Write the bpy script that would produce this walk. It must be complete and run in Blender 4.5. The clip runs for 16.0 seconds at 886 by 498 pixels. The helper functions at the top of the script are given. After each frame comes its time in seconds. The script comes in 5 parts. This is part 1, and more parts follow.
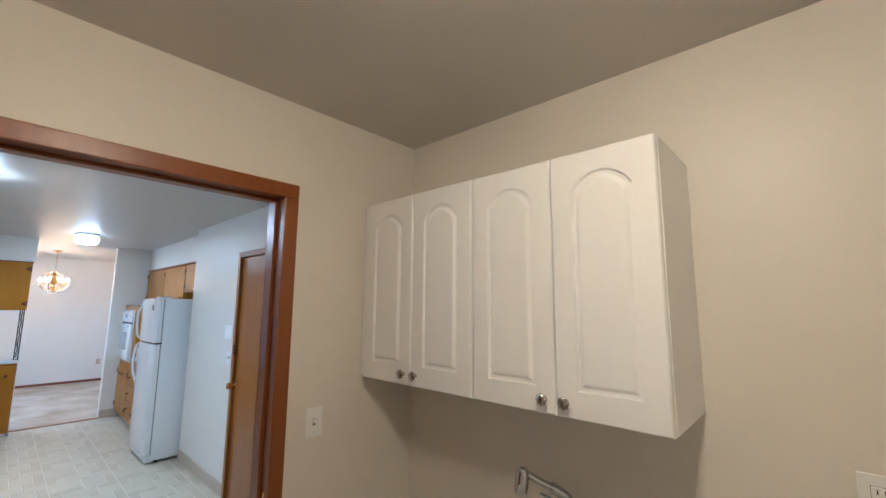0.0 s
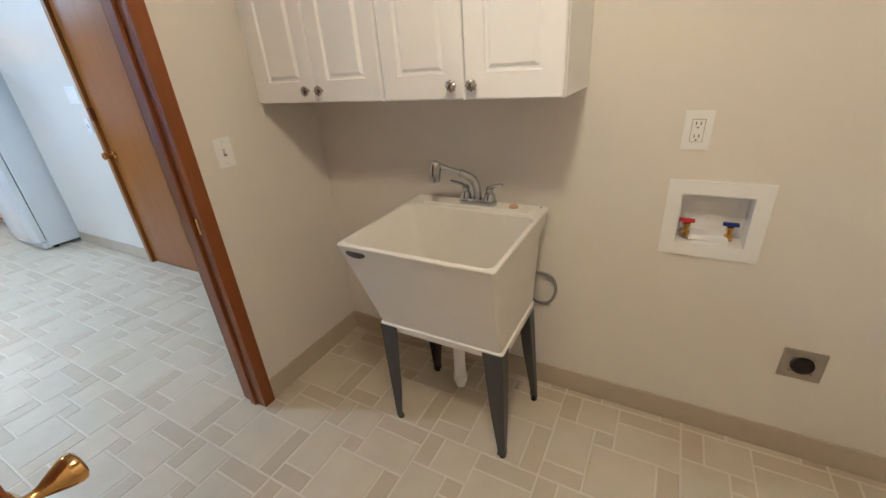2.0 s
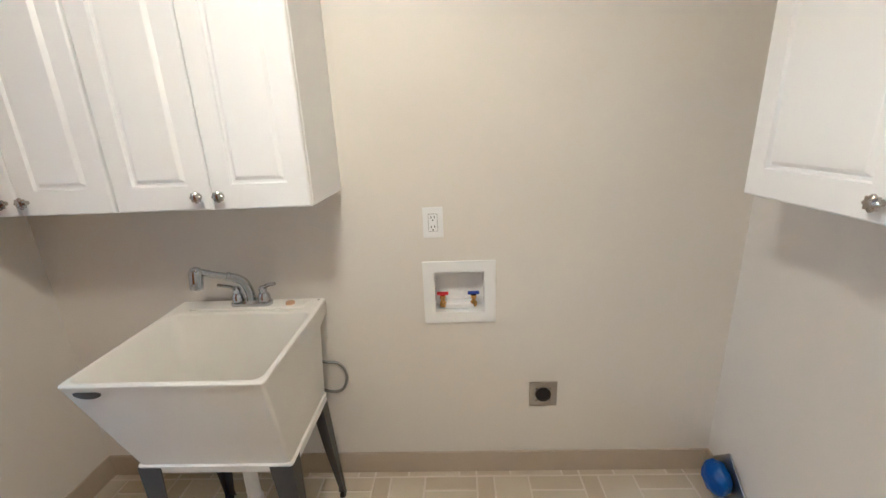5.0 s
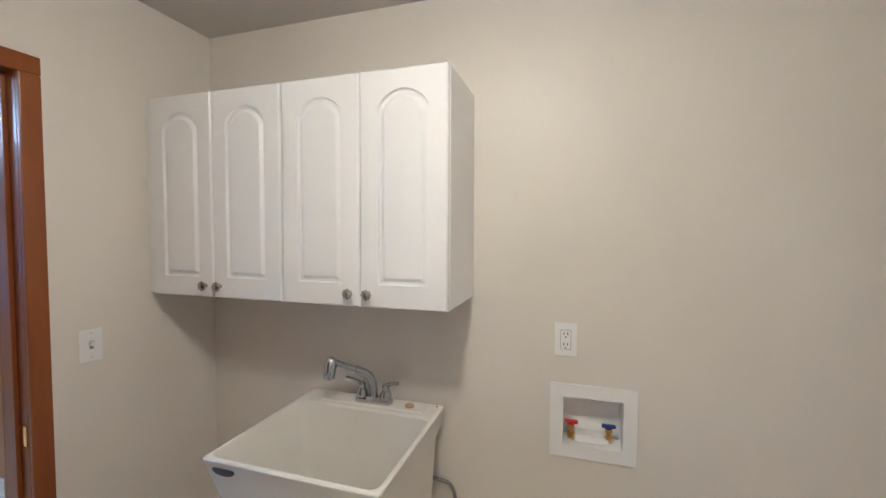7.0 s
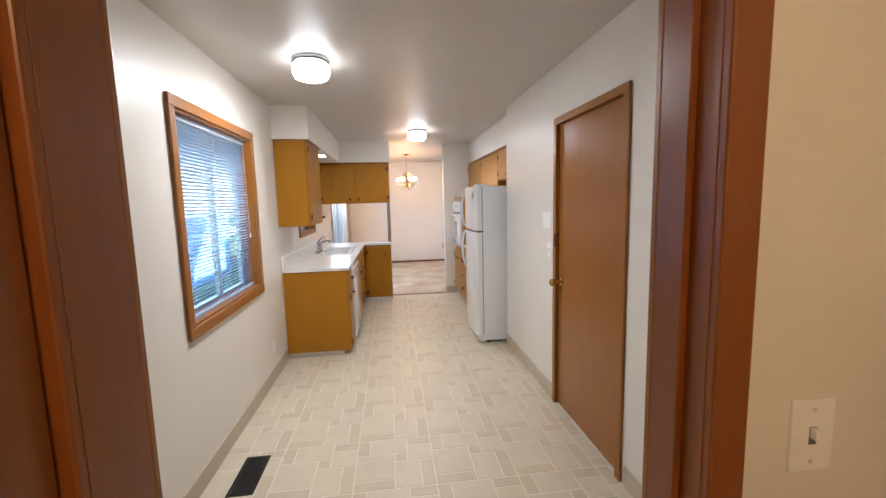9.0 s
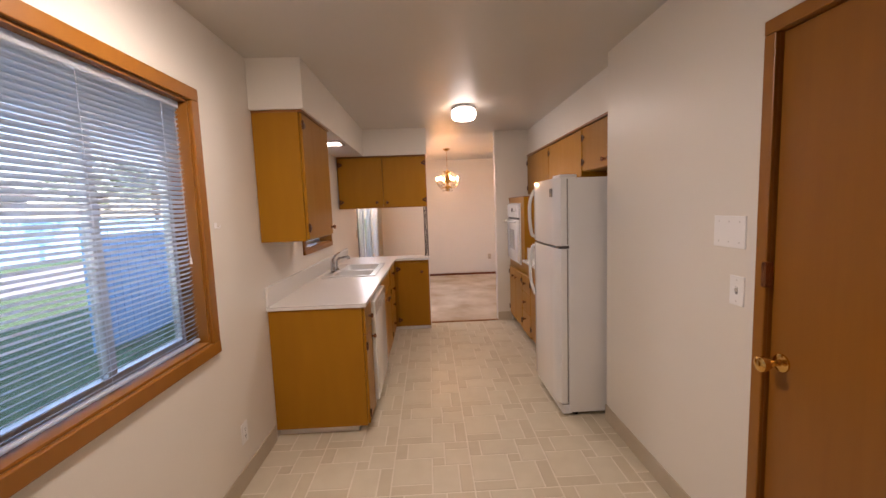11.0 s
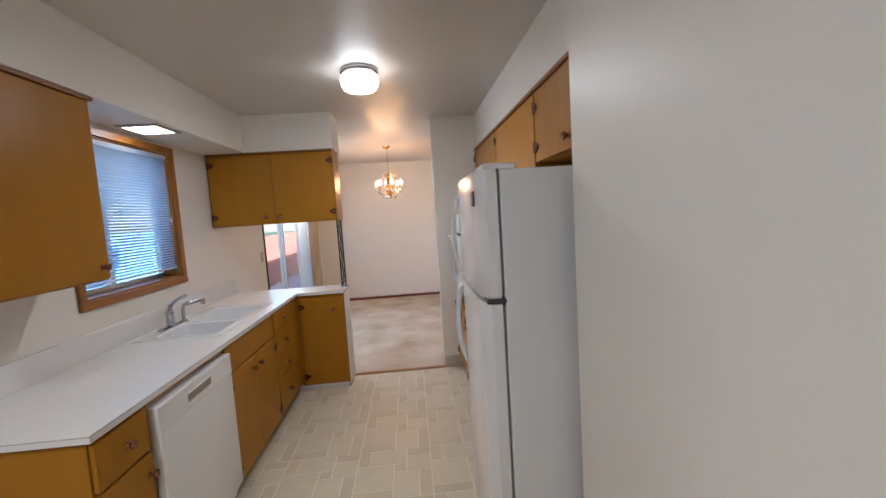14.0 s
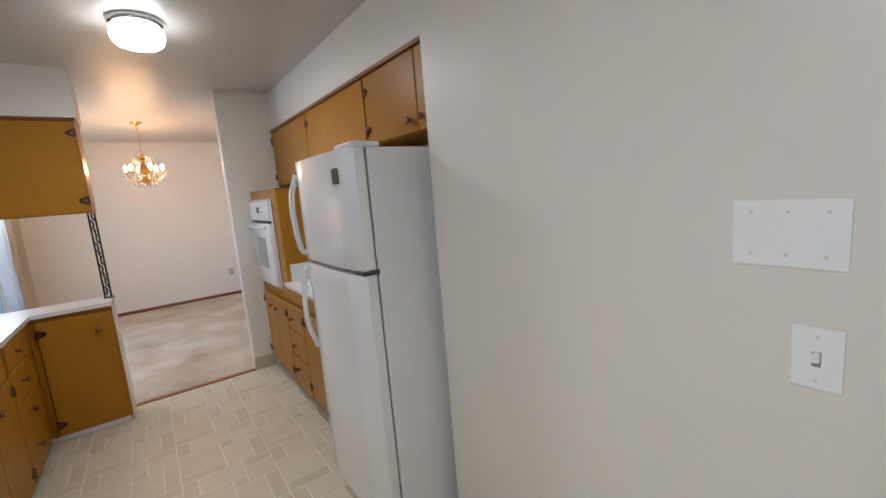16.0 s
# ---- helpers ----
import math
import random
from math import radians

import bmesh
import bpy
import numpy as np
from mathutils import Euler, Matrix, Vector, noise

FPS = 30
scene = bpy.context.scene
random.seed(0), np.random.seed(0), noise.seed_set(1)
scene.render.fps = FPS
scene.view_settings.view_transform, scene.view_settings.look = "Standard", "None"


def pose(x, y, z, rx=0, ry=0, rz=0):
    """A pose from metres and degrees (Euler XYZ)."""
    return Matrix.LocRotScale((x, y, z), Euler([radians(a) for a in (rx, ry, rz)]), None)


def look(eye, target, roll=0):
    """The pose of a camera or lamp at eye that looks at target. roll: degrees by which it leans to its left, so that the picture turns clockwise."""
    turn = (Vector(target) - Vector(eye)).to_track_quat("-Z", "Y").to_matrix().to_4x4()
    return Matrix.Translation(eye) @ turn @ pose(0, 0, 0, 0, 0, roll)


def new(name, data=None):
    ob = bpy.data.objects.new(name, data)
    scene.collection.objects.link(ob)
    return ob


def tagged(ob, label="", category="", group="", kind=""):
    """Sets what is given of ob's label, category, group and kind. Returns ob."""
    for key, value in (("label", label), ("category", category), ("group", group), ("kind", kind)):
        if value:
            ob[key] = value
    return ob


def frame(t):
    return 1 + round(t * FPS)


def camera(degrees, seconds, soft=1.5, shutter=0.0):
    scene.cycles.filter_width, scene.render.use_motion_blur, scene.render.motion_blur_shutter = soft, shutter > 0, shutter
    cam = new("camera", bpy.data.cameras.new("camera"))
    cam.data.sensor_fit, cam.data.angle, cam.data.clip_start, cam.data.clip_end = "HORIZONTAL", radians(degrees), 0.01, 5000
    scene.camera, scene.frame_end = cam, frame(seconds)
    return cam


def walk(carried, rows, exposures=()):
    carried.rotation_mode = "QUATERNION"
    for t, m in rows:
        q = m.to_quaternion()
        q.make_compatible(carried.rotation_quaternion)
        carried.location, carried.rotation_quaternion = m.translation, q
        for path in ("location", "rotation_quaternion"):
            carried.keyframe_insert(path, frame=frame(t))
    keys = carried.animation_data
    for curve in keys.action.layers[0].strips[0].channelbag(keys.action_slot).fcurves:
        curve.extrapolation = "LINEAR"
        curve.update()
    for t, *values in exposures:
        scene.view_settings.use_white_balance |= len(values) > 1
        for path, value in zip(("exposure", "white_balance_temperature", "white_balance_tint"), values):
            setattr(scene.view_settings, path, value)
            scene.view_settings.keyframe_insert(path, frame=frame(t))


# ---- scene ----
cam = camera(94.9, 16.0)
PATH = [
    (0, (-0.757, 0.416, 1.642), (-2.098, 1.874, 1.916), 0.4),
    (0.5, (-0.81, 0.358, 1.636), (-1.961, 1.993, 1.679), -0.6),
    (1, (-0.807, 0.34, 1.584), (-1.865, 2.02, 1.335), -1.2),
    (1.5, (-0.79, 0.34, 1.532), (-1.791, 1.972, 0.951), -2.6),
    (2, (-0.761, 0.328, 1.461), (-1.664, 1.894, 0.605), -4.3),
    (2.5, (-0.738, 0.32, 1.408), (-1.483, 1.836, 0.338), -5.9),
    (3, (-0.714, 0.33, 1.39), (-1.253, 1.834, 0.187), -6.4),
    (3.5, (-0.666, 0.341, 1.391), (-0.992, 1.894, 0.174), -5.2),
    (4, (-0.626, 0.342, 1.425), (-0.778, 2.008, 0.328), -3.5),
    (4.5, (-0.607, 0.328, 1.498), (-0.683, 2.136, 0.647), -2.6),
    (4.7, (-0.598, 0.322, 1.538), (-0.671, 2.179, 0.8), -2.5),
    (7, (-0.68, 0.341, 1.581), (-1.277, 2.248, 1.496), 0.2),
    (7.4, (-0.848, 0.425, 1.556), (-1.88, 2.126, 1.396), -0.3),
    (7.5, (-0.906, 0.449, 1.553), (-2.052, 2.075, 1.383), -0.5),
    (7.8, (-1.067, 0.506, 1.562), (-2.535, 1.852, 1.379), -0.8),
    (8.2, (-1.299, 0.627, 1.538), (-3.081, 1.51, 1.328), -1.0),
    (8.5, (-1.461, 0.691, 1.54), (-3.37, 1.238, 1.303), -1.0),
    (8.7, (-1.583, 0.707, 1.544), (-3.535, 1.062, 1.292), -1.1),
    (10.8, (-3.085, 0.684, 1.531), (-5.075, 0.738, 1.332), -1.9),
    (11, (-3.226, 0.711, 1.519), (-5.215, 0.771, 1.317), -2.1),
    (11.5, (-3.556, 0.828, 1.549), (-5.543, 0.89, 1.326), -2.1),
    (12, (-3.878, 0.955, 1.54), (-5.867, 0.982, 1.333), -2.7),
    (12.5, (-4.122, 1.134, 1.535), (-6.111, 1.083, 1.338), -3.0),
    (13, (-4.338, 1.265, 1.558), (-6.327, 1.229, 1.355), -3.3),
    (13.5, (-4.483, 1.322, 1.555), (-6.475, 1.354, 1.381), -3.5),
    (14, (-4.54, 1.332, 1.549), (-6.527, 1.481, 1.372), -3.6),
    (14.5, (-4.531, 1.301, 1.535), (-6.492, 1.641, 1.34), -4.1),
    (15, (-4.491, 1.177, 1.537), (-6.395, 1.747, 1.319), -4.5),
    (15.5, (-4.544, 1.029, 1.545), (-6.324, 1.897, 1.267), -4.7),
    (16, (-4.568, 0.955, 1.518), (-6.171, 2.113, 1.220), -4.7),
]
# seconds, stops, kelvin, tint
LOOKS = [(0.0, 2.80, 4050, 4), (1.5, 3.05, 4080, 4), (2.5, 3.36, 4100, 4), (3.5, 3.60, 3980, 4), (4.0, 3.63, 3860, 4), (4.5, 3.58, 3760, 4), (7.0, 3.14, 3720, 5), (7.5, 3.04, 3940, 5), (8.0, 2.92, 4180, 8), (8.7, 2.95, 4800, 11),
         (10.8, 2.34, 6350, 28), (11.5, 2.32, 5700, 21), (12.0, 2.33, 5150, 14), (12.5, 2.34, 5060, 13), (13.5, 2.38, 5050, 13), (14.5, 2.38, 5000, 11), (15.2, 2.42, 5000, 10), (16.0, 2.46, 4950, 9)]
walk(cam, [(t, look(eye, target, roll)) for t, eye, target, roll in PATH], LOOKS)

# ---- world and sun ----
SUN_UP = radians(28)
world = bpy.data.worlds.new("world")
world.use_nodes = True
scene.world = world
wn = world.node_tree.nodes
sky = wn.new("ShaderNodeTexSky")
sky.sky_type, sky.sun_disc, sky.sun_elevation, sky.sun_rotation = "NISHITA", False, SUN_UP, radians(333)
world.node_tree.links.new(sky.outputs[0], wn["Background"].inputs[0])
wn["Background"].inputs[1].default_value = 0.15
sun = new("sun", bpy.data.lights.new("sun", "SUN"))
sun.data.energy, sun.data.angle, sun.data.color = 4.0, radians(0.5), (1.0, 0.95, 0.86)
sun.matrix_world = look((-9.1 * math.cos(SUN_UP), 17.8 * math.cos(SUN_UP), 20 * math.sin(SUN_UP)), (0, 0, 0))

# added area lamp in the unseen upper patio door, standing in for sky light
door_sky = new("patio_door_sky_fill", bpy.data.lights.new("patio_door_sky_fill", "AREA"))
door_sky.data.shape, door_sky.data.size, door_sky.data.size_y, door_sky.data.energy, door_sky.data.color = "RECTANGLE", 1.7, 0.34, 5.5, (1.0, 0.96, 0.90)
door_sky.matrix_world = look((-10.33, -0.41, 1.86), (-10.33, 1.2, 0.6))

# strengths of the lamps
KITCHEN_GLOW, BREAKFAST_GLOW, LAUNDRY_GLOW, DINING_GLOW, SOFFIT_GLOW = 26.5, 50.0, 12.6, 84.0, 3.4
KITCHEN_TINT, LAUNDRY_TINT, DINING_TINT = (1.0, 0.87, 0.69), (1.0, 0.60, 0.26), (1.0, 0.50, 0.18)


# ---- materials ----
def material(name, colour, rough=0.5, metal=0.0, colour2=None, scale=8.0, stretch=(1, 1, 1), bump=0.0, bump_scale=60.0, mix=0.5,
             spec=0.5, coat=0.0, vary=0.0, emit=None, glow=0.0, rough_vary=0.0, detail=4.0):
    """A surface with colour drifting between two tones, fine relief, and tone that differs from piece to piece."""
    m = bpy.data.materials.new(name)
    m.use_nodes = True
    n, l = m.node_tree.nodes, m.node_tree.links
    b = n["Principled BSDF"]
    b.inputs["Base Color"].default_value = (*colour, 1)
    b.inputs["Roughness"].default_value = rough
    b.inputs["Metallic"].default_value = metal
    b.inputs["Specular IOR Level"].default_value = spec
    b.inputs["Coat Weight"].default_value = coat
    b.inputs["Coat Roughness"].default_value = 0.12
    co = n.new("ShaderNodeTexCoord")
    mp = n.new("ShaderNodeMapping")
    mp.inputs["Scale"].default_value = stretch
    geo = n.new("ShaderNodeNewGeometry")
    l.new(geo.outputs["Position"], mp.inputs[0])
    out = None
    if colour2:
        t = n.new("ShaderNodeTexNoise")
        t.inputs["Scale"].default_value, t.inputs["Detail"].default_value = scale, detail
        l.new(mp.outputs[0], t.inputs[0])
        r = n.new("ShaderNodeValToRGB")
        r.color_ramp.elements[0].position, r.color_ramp.elements[1].position = 0.5 - mix * 0.5, 0.5 + mix * 0.5
        r.color_ramp.elements[0].color, r.color_ramp.elements[1].color = (*colour, 1), (*colour2, 1)
        l.new(t.outputs[0], r.inputs[0])
        out = r.outputs[0]
        if rough_vary:
            q = n.new("ShaderNodeMapRange")
            q.inputs[3].default_value, q.inputs[4].default_value = rough - rough_vary, rough + rough_vary
            l.new(t.outputs[0], q.inputs[0])
            l.new(q.outputs[0], b.inputs["Roughness"])
    if vary:
        info = n.new("ShaderNodeObjectInfo")
        ma = n.new("ShaderNodeMath")
        ma.operation = "ADD"
        l.new(info.outputs["Random"], ma.inputs[0])
        l.new(geo.outputs["Random Per Island"], ma.inputs[1])
        q = n.new("ShaderNodeMapRange")
        q.inputs[2].default_value = 2.0
        q.inputs[3].default_value, q.inputs[4].default_value = 1 - vary, 1 + vary
        l.new(ma.outputs[0], q.inputs[0])
        h = n.new("ShaderNodeHueSaturation")
        l.new(q.outputs[0], h.inputs["Value"])
        if out:
            l.new(out, h.inputs["Color"])
        else:
            h.inputs["Color"].default_value = (*colour, 1)
        out = h.outputs[0]
    if out:
        l.new(out, b.inputs["Base Color"])
    if bump:
        t2 = n.new("ShaderNodeTexNoise")
        t2.inputs["Scale"].default_value, t2.inputs["Detail"].default_value = bump_scale, 3.0
        l.new(mp.outputs[0], t2.inputs[0])
        bp = n.new("ShaderNodeBump")
        bp.inputs["Strength"].default_value, bp.inputs["Distance"].default_value = bump, 0.004
        l.new(t2.outputs[0], bp.inputs["Height"])
        l.new(bp.outputs[0], b.inputs["Normal"])
    if emit:
        b.inputs["Emission Color"].default_value = (*emit, 1)
        b.inputs["Emission Strength"].default_value = glow
    return m


WALL = material("wall_paint", (0.775, 0.738, 0.668), 0.42, colour2=(0.745, 0.708, 0.635), scale=2.5, bump=0.10, bump_scale=130, mix=0.8)
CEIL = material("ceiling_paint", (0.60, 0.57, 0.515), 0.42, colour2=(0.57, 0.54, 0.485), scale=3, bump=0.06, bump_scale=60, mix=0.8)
CABINET = material("golden_varnished_wood", (0.370, 0.166, 0.006), 0.36, colour2=(0.315, 0.138, 0.005), scale=5, stretch=(3, 3, 0.5), bump=0.03, bump_scale=90, mix=0.9, rough_vary=0.06, spec=0.18)
CABINET_EDGE = material("dark_cabinet_wood", (0.30, 0.11, 0.015), 0.35, colour2=(0.22, 0.08, 0.012), scale=9, stretch=(1, 1, 4))
DOORWOOD = material("stained_door_wood", (0.295, 0.115, 0.012), 0.32, colour2=(0.24, 0.090, 0.009), scale=5, stretch=(5, 5, 0.45), bump=0.05, bump_scale=70, mix=0.9, rough_vary=0.06)
TRIMWOOD = material("stained_trim_wood", (0.31, 0.123, 0.011), 0.36, colour2=(0.235, 0.086, 0.008), scale=14, stretch=(1, 1, 0.3), bump=0.05, bump_scale=60, mix=0.9)
REDWOOD = material("red_stained_trim_wood", (0.265, 0.082, 0.008), 0.32, colour2=(0.195, 0.056, 0.006), scale=14, stretch=(4, 4, 0.3), bump=0.05, bump_scale=60, mix=0.9)
WHITE = material("white_cabinet_foil", (0.89, 0.89, 0.89), 0.34, colour2=(0.87, 0.87, 0.87), scale=4, bump=0.03, bump_scale=220)
PLASTIC = material("white_plastic", (0.88, 0.88, 0.87), 0.32, colour2=(0.86, 0.86, 0.85), scale=6)
TUB = material("white_moulded_tub", (0.85, 0.83, 0.77), 0.46, colour2=(0.81, 0.785, 0.715), scale=5, bump=0.05, bump_scale=160)
ENAMEL = material("white_enamel", (0.78, 0.79, 0.79), 0.16, colour2=(0.76, 0.77, 0.77), scale=3, bump=0.03, bump_scale=120, coat=0.4)
ENAMEL_SIDE = material("textured_white_enamel", (0.74, 0.75, 0.76), 0.38, colour2=(0.71, 0.72, 0.73), scale=3, bump=0.12, bump_scale=420)
LAMINATE = material("white_laminate", (0.720, 0.711, 0.693), 0.26, colour2=(0.75, 0.74, 0.71), scale=70, mix=0.5, bump=0.02, bump_scale=200)
LAMINATE_EDGE = material("laminate_seam", (0.22, 0.20, 0.18), 0.5)
CHROME = material("chrome", (0.56, 0.57, 0.59), 0.08, 1.0, colour2=(0.50, 0.51, 0.53), scale=20)
STEEL = material("brushed_steel", (0.50, 0.48, 0.44), 0.34, 1.0, colour2=(0.42, 0.40, 0.37), scale=20, stretch=(1, 1, 9))
BRASS = material("polished_brass", (0.75, 0.47, 0.14), 0.14, 1.0, colour2=(0.62, 0.38, 0.10), scale=25)
NICKEL = material("aged_nickel", (0.55, 0.52, 0.47), 0.22, 1.0, colour2=(0.38, 0.35, 0.31), scale=60)
COPPER = material("hammered_copper", (0.40, 0.20, 0.11), 0.26, 0.9, colour2=(0.16, 0.065, 0.035), scale=70, bump=0.5, bump_scale=240)
BLACKIRON = material("black_iron", (0.022, 0.020, 0.019), 0.42, 0.4, colour2=(0.03, 0.027, 0.024), scale=40, bump=0.2, bump_scale=200)
LEGGREY = material("dark_grey_steel", (0.055, 0.055, 0.06), 0.40, 0.2, colour2=(0.075, 0.072, 0.07), scale=20, bump=0.1, bump_scale=200)
DARK = material("dark_hollow", (0.012, 0.011, 0.010), 0.8, colour2=(0.02, 0.018, 0.016), scale=30)
GREYSTEEL = material("grey_hose", (0.30, 0.30, 0.29), 0.4, 0.3, colour2=(0.24, 0.24, 0.23), scale=80)
BASEB = material("tan_vinyl_base", (0.52, 0.45, 0.34), 0.42, colour2=(0.48, 0.41, 0.31), scale=8, bump=0.03, bump_scale=90)
REDBASE = material("red_brown_base_wood", (0.20, 0.055, 0.018), 0.40, colour2=(0.15, 0.04, 0.014), scale=10)
TILE = material("vinyl_tile_light", (0.655, 0.592, 0.455), 0.39, colour2=(0.60, 0.534, 0.400), scale=9, bump=0.12, bump_scale=55, vary=0.05, rough_vary=0.08, detail=6)
TILE_DARK = material("vinyl_tile_dark", (0.600, 0.528, 0.390), 0.39, colour2=(0.55, 0.475, 0.342), scale=9, bump=0.12, bump_scale=55, vary=0.06, rough_vary=0.08, detail=6)
GROUT = material("vinyl_joint", (0.765, 0.70, 0.585), 0.42, colour2=(0.71, 0.64, 0.52), scale=12, bump=0.05, bump_scale=120)
OLDCOPPER = material("darkened_copper", (0.13, 0.05, 0.028), 0.36, 0.7, colour2=(0.06, 0.026, 0.016), scale=60, bump=0.5, bump_scale=240)
CARPET = material("beige_carpet", (0.38, 0.27, 0.15), 0.95, colour2=(0.76, 0.69, 0.58), scale=2.3, bump=0.9, bump_scale=260, mix=0.7, spec=0.1, detail=8)
SLAT = material("blind_slat", (0.80, 0.84, 0.89), 0.38, colour2=(0.77, 0.81, 0.86), scale=9)
ALU = material("aluminium", (0.62, 0.63, 0.64), 0.32, 0.85, colour2=(0.55, 0.56, 0.57), scale=30)
CURTAIN = material("sheer_cream_curtain", (0.80, 0.76, 0.66), 0.85, colour2=(0.76, 0.71, 0.60), scale=6, stretch=(8, 8, 0.5), spec=0.1)
BLUE = material("blue_foil", (0.012, 0.09, 0.42), 0.30, colour2=(0.010, 0.06, 0.32), scale=25, bump=0.6, bump_scale=60)
REDPLASTIC = material("red_plastic", (0.55, 0.02, 0.025), 0.35, colour2=(0.45, 0.016, 0.02), scale=30)
BLUEPLASTIC = material("blue_plastic", (0.02, 0.05, 0.35), 0.35, colour2=(0.016, 0.04, 0.28), scale=30)
CORK = material("tan_plug", (0.62, 0.42, 0.22), 0.6, colour2=(0.5, 0.33, 0.17), scale=60)
OVENGLASS = material("grey_oven_glass", (0.30, 0.31, 0.32), 0.08, colour2=(0.26, 0.27, 0.28), scale=120, coat=0.5)
GRASS = material("lawn", (0.075, 0.13, 0.06), 0.9, colour2=(0.12, 0.18, 0.09), scale=3, bump=1.0, bump_scale=60, spec=0.1, detail=8)
PAVING = material("concrete", (0.38, 0.36, 0.33), 0.85, colour2=(0.30, 0.285, 0.26), scale=5, bump=0.3, bump_scale=90)
# blue of skylight in shade is put into the fence's colour
FENCE = material("skylight_blue_fence", (0.26, 0.52, 0.84), 0.7, colour2=(0.21, 0.45, 0.76), scale=6, stretch=(1, 1, 0.2), bump=0.4, bump_scale=50, vary=0.12)
ORANGE = material("orange_fence_paint", (0.55, 0.16, 0.09), 0.7, colour2=(0.45, 0.12, 0.07), scale=6, vary=0.08)
SIDING = material("pale_siding", (0.50, 0.51, 0.52), 0.6, colour2=(0.43, 0.44, 0.45), scale=4, vary=0.04)
PORCH = material("weathered_porch_wood", (0.20, 0.18, 0.16), 0.8, colour2=(0.15, 0.135, 0.12), scale=6, stretch=(0.3, 3, 1), bump=0.3, bump_scale=60)
ROOFING = material("roof_shingle", (0.10, 0.095, 0.09), 0.9, colour2=(0.15, 0.14, 0.13), scale=15, bump=0.5, bump_scale=40)
LEAF = material("leaf", (0.05, 0.11, 0.025), 0.6, colour2=(0.09, 0.16, 0.04), scale=3, vary=0.25)
BARK = material("bark", (0.13, 0.09, 0.06), 0.9, colour2=(0.08, 0.055, 0.04), scale=12, bump=0.6, bump_scale=40)
SHADE_K = material("lit_milk_glass", (0.85, 0.85, 0.83), 0.25, colour2=(0.83, 0.83, 0.80), scale=4, emit=KITCHEN_TINT, glow=KITCHEN_GLOW)
SHADE_B = material("lit_bright_milk_glass", (0.85, 0.85, 0.83), 0.25, colour2=(0.83, 0.83, 0.80), scale=4, emit=KITCHEN_TINT, glow=BREAKFAST_GLOW)
SHADE_SIDE = material("lit_milk_glass_side", (0.85, 0.85, 0.83), 0.25, colour2=(0.83, 0.83, 0.80), scale=4, emit=KITCHEN_TINT, glow=KITCHEN_GLOW * 0.09)
SHADE_L = material("lit_warm_milk_glass", (0.85, 0.83, 0.78), 0.25, colour2=(0.83, 0.80, 0.75), scale=4, emit=LAUNDRY_TINT, glow=LAUNDRY_GLOW)
BULB = material("lit_candle_bulb", (0.9, 0.8, 0.6), 0.2, emit=DINING_TINT, glow=DINING_GLOW)
PANEL = material("lit_soffit_lens", (0.9, 0.9, 0.88), 0.3, emit=(1.0, 0.87, 0.70), glow=SOFFIT_GLOW)
cn, ck_ = CURTAIN.node_tree.nodes, CURTAIN.node_tree.links
thin, both = cn.new("ShaderNodeBsdfTranslucent"), cn.new("ShaderNodeMixShader")
thin.inputs[0].default_value = (0.92, 0.88, 0.79, 1)
both.inputs[0].default_value = 0.75
ck_.new(cn["Principled BSDF"].outputs[0], both.inputs[1])
ck_.new(thin.outputs[0], both.inputs[2])
ck_.new(both.outputs[0], cn["Material Output"].inputs[0])
sn, sk_ = SLAT.node_tree.nodes, SLAT.node_tree.links
thin, both = sn.new("ShaderNodeBsdfTranslucent"), sn.new("ShaderNodeMixShader")
thin.inputs[0].default_value = (0.78, 0.85, 0.93, 1)
both.inputs[0].default_value = 0.62
sk_.new(sn["Principled BSDF"].outputs[0], both.inputs[1])
sk_.new(thin.outputs[0], both.inputs[2])
sk_.new(both.outputs[0], sn["Material Output"].inputs[0])
GLASS = bpy.data.materials.new("clear_glass")
GLASS.use_nodes = True
g = GLASS.node_tree.nodes["Principled BSDF"]
g.inputs["Transmission Weight"].default_value, g.inputs["Roughness"].default_value, g.inputs["IOR"].default_value = 1.0, 0.0, 1.45
CRYSTAL = bpy.data.materials.new("crystal")
CRYSTAL.use_nodes = True
g = CRYSTAL.node_tree.nodes["Principled BSDF"]
g.inputs["Transmission Weight"].default_value, g.inputs["Roughness"].default_value, g.inputs["IOR"].default_value = 0.85, 0.03, 1.55
g.inputs["Base Color"].default_value = (1.0, 0.93, 0.82, 1)


# ---- mesh tools ----
ORIGIN = {}


def mesh_of(name, bm, mat, smooth=False, shift=None):
    if shift is not None:
        bmesh.ops.translate(bm, verts=bm.verts, vec=-Vector(shift))
    bmesh.ops.recalc_face_normals(bm, faces=bm.faces)
    me = bpy.data.meshes.new(name)
    bm.to_mesh(me)
    bm.free()
    me.materials.append(mat)
    if smooth:
        me.polygons.foreach_set("use_smooth", [True] * len(me.polygons))
        me.set_sharp_from_angle(angle=radians(35))
    return me


def structure(name, bm, mat, label, category, smooth=False):
    return tagged(new(name, mesh_of(name, bm, mat, smooth)), label, category, "", "structure")


def thing(name, base, label, category, group="", kind=""):
    ob = new(name)
    ob.empty_display_size = 0.1
    ob.location = base
    ORIGIN[ob.name] = Vector(base)
    return tagged(ob, label, category, group, kind)


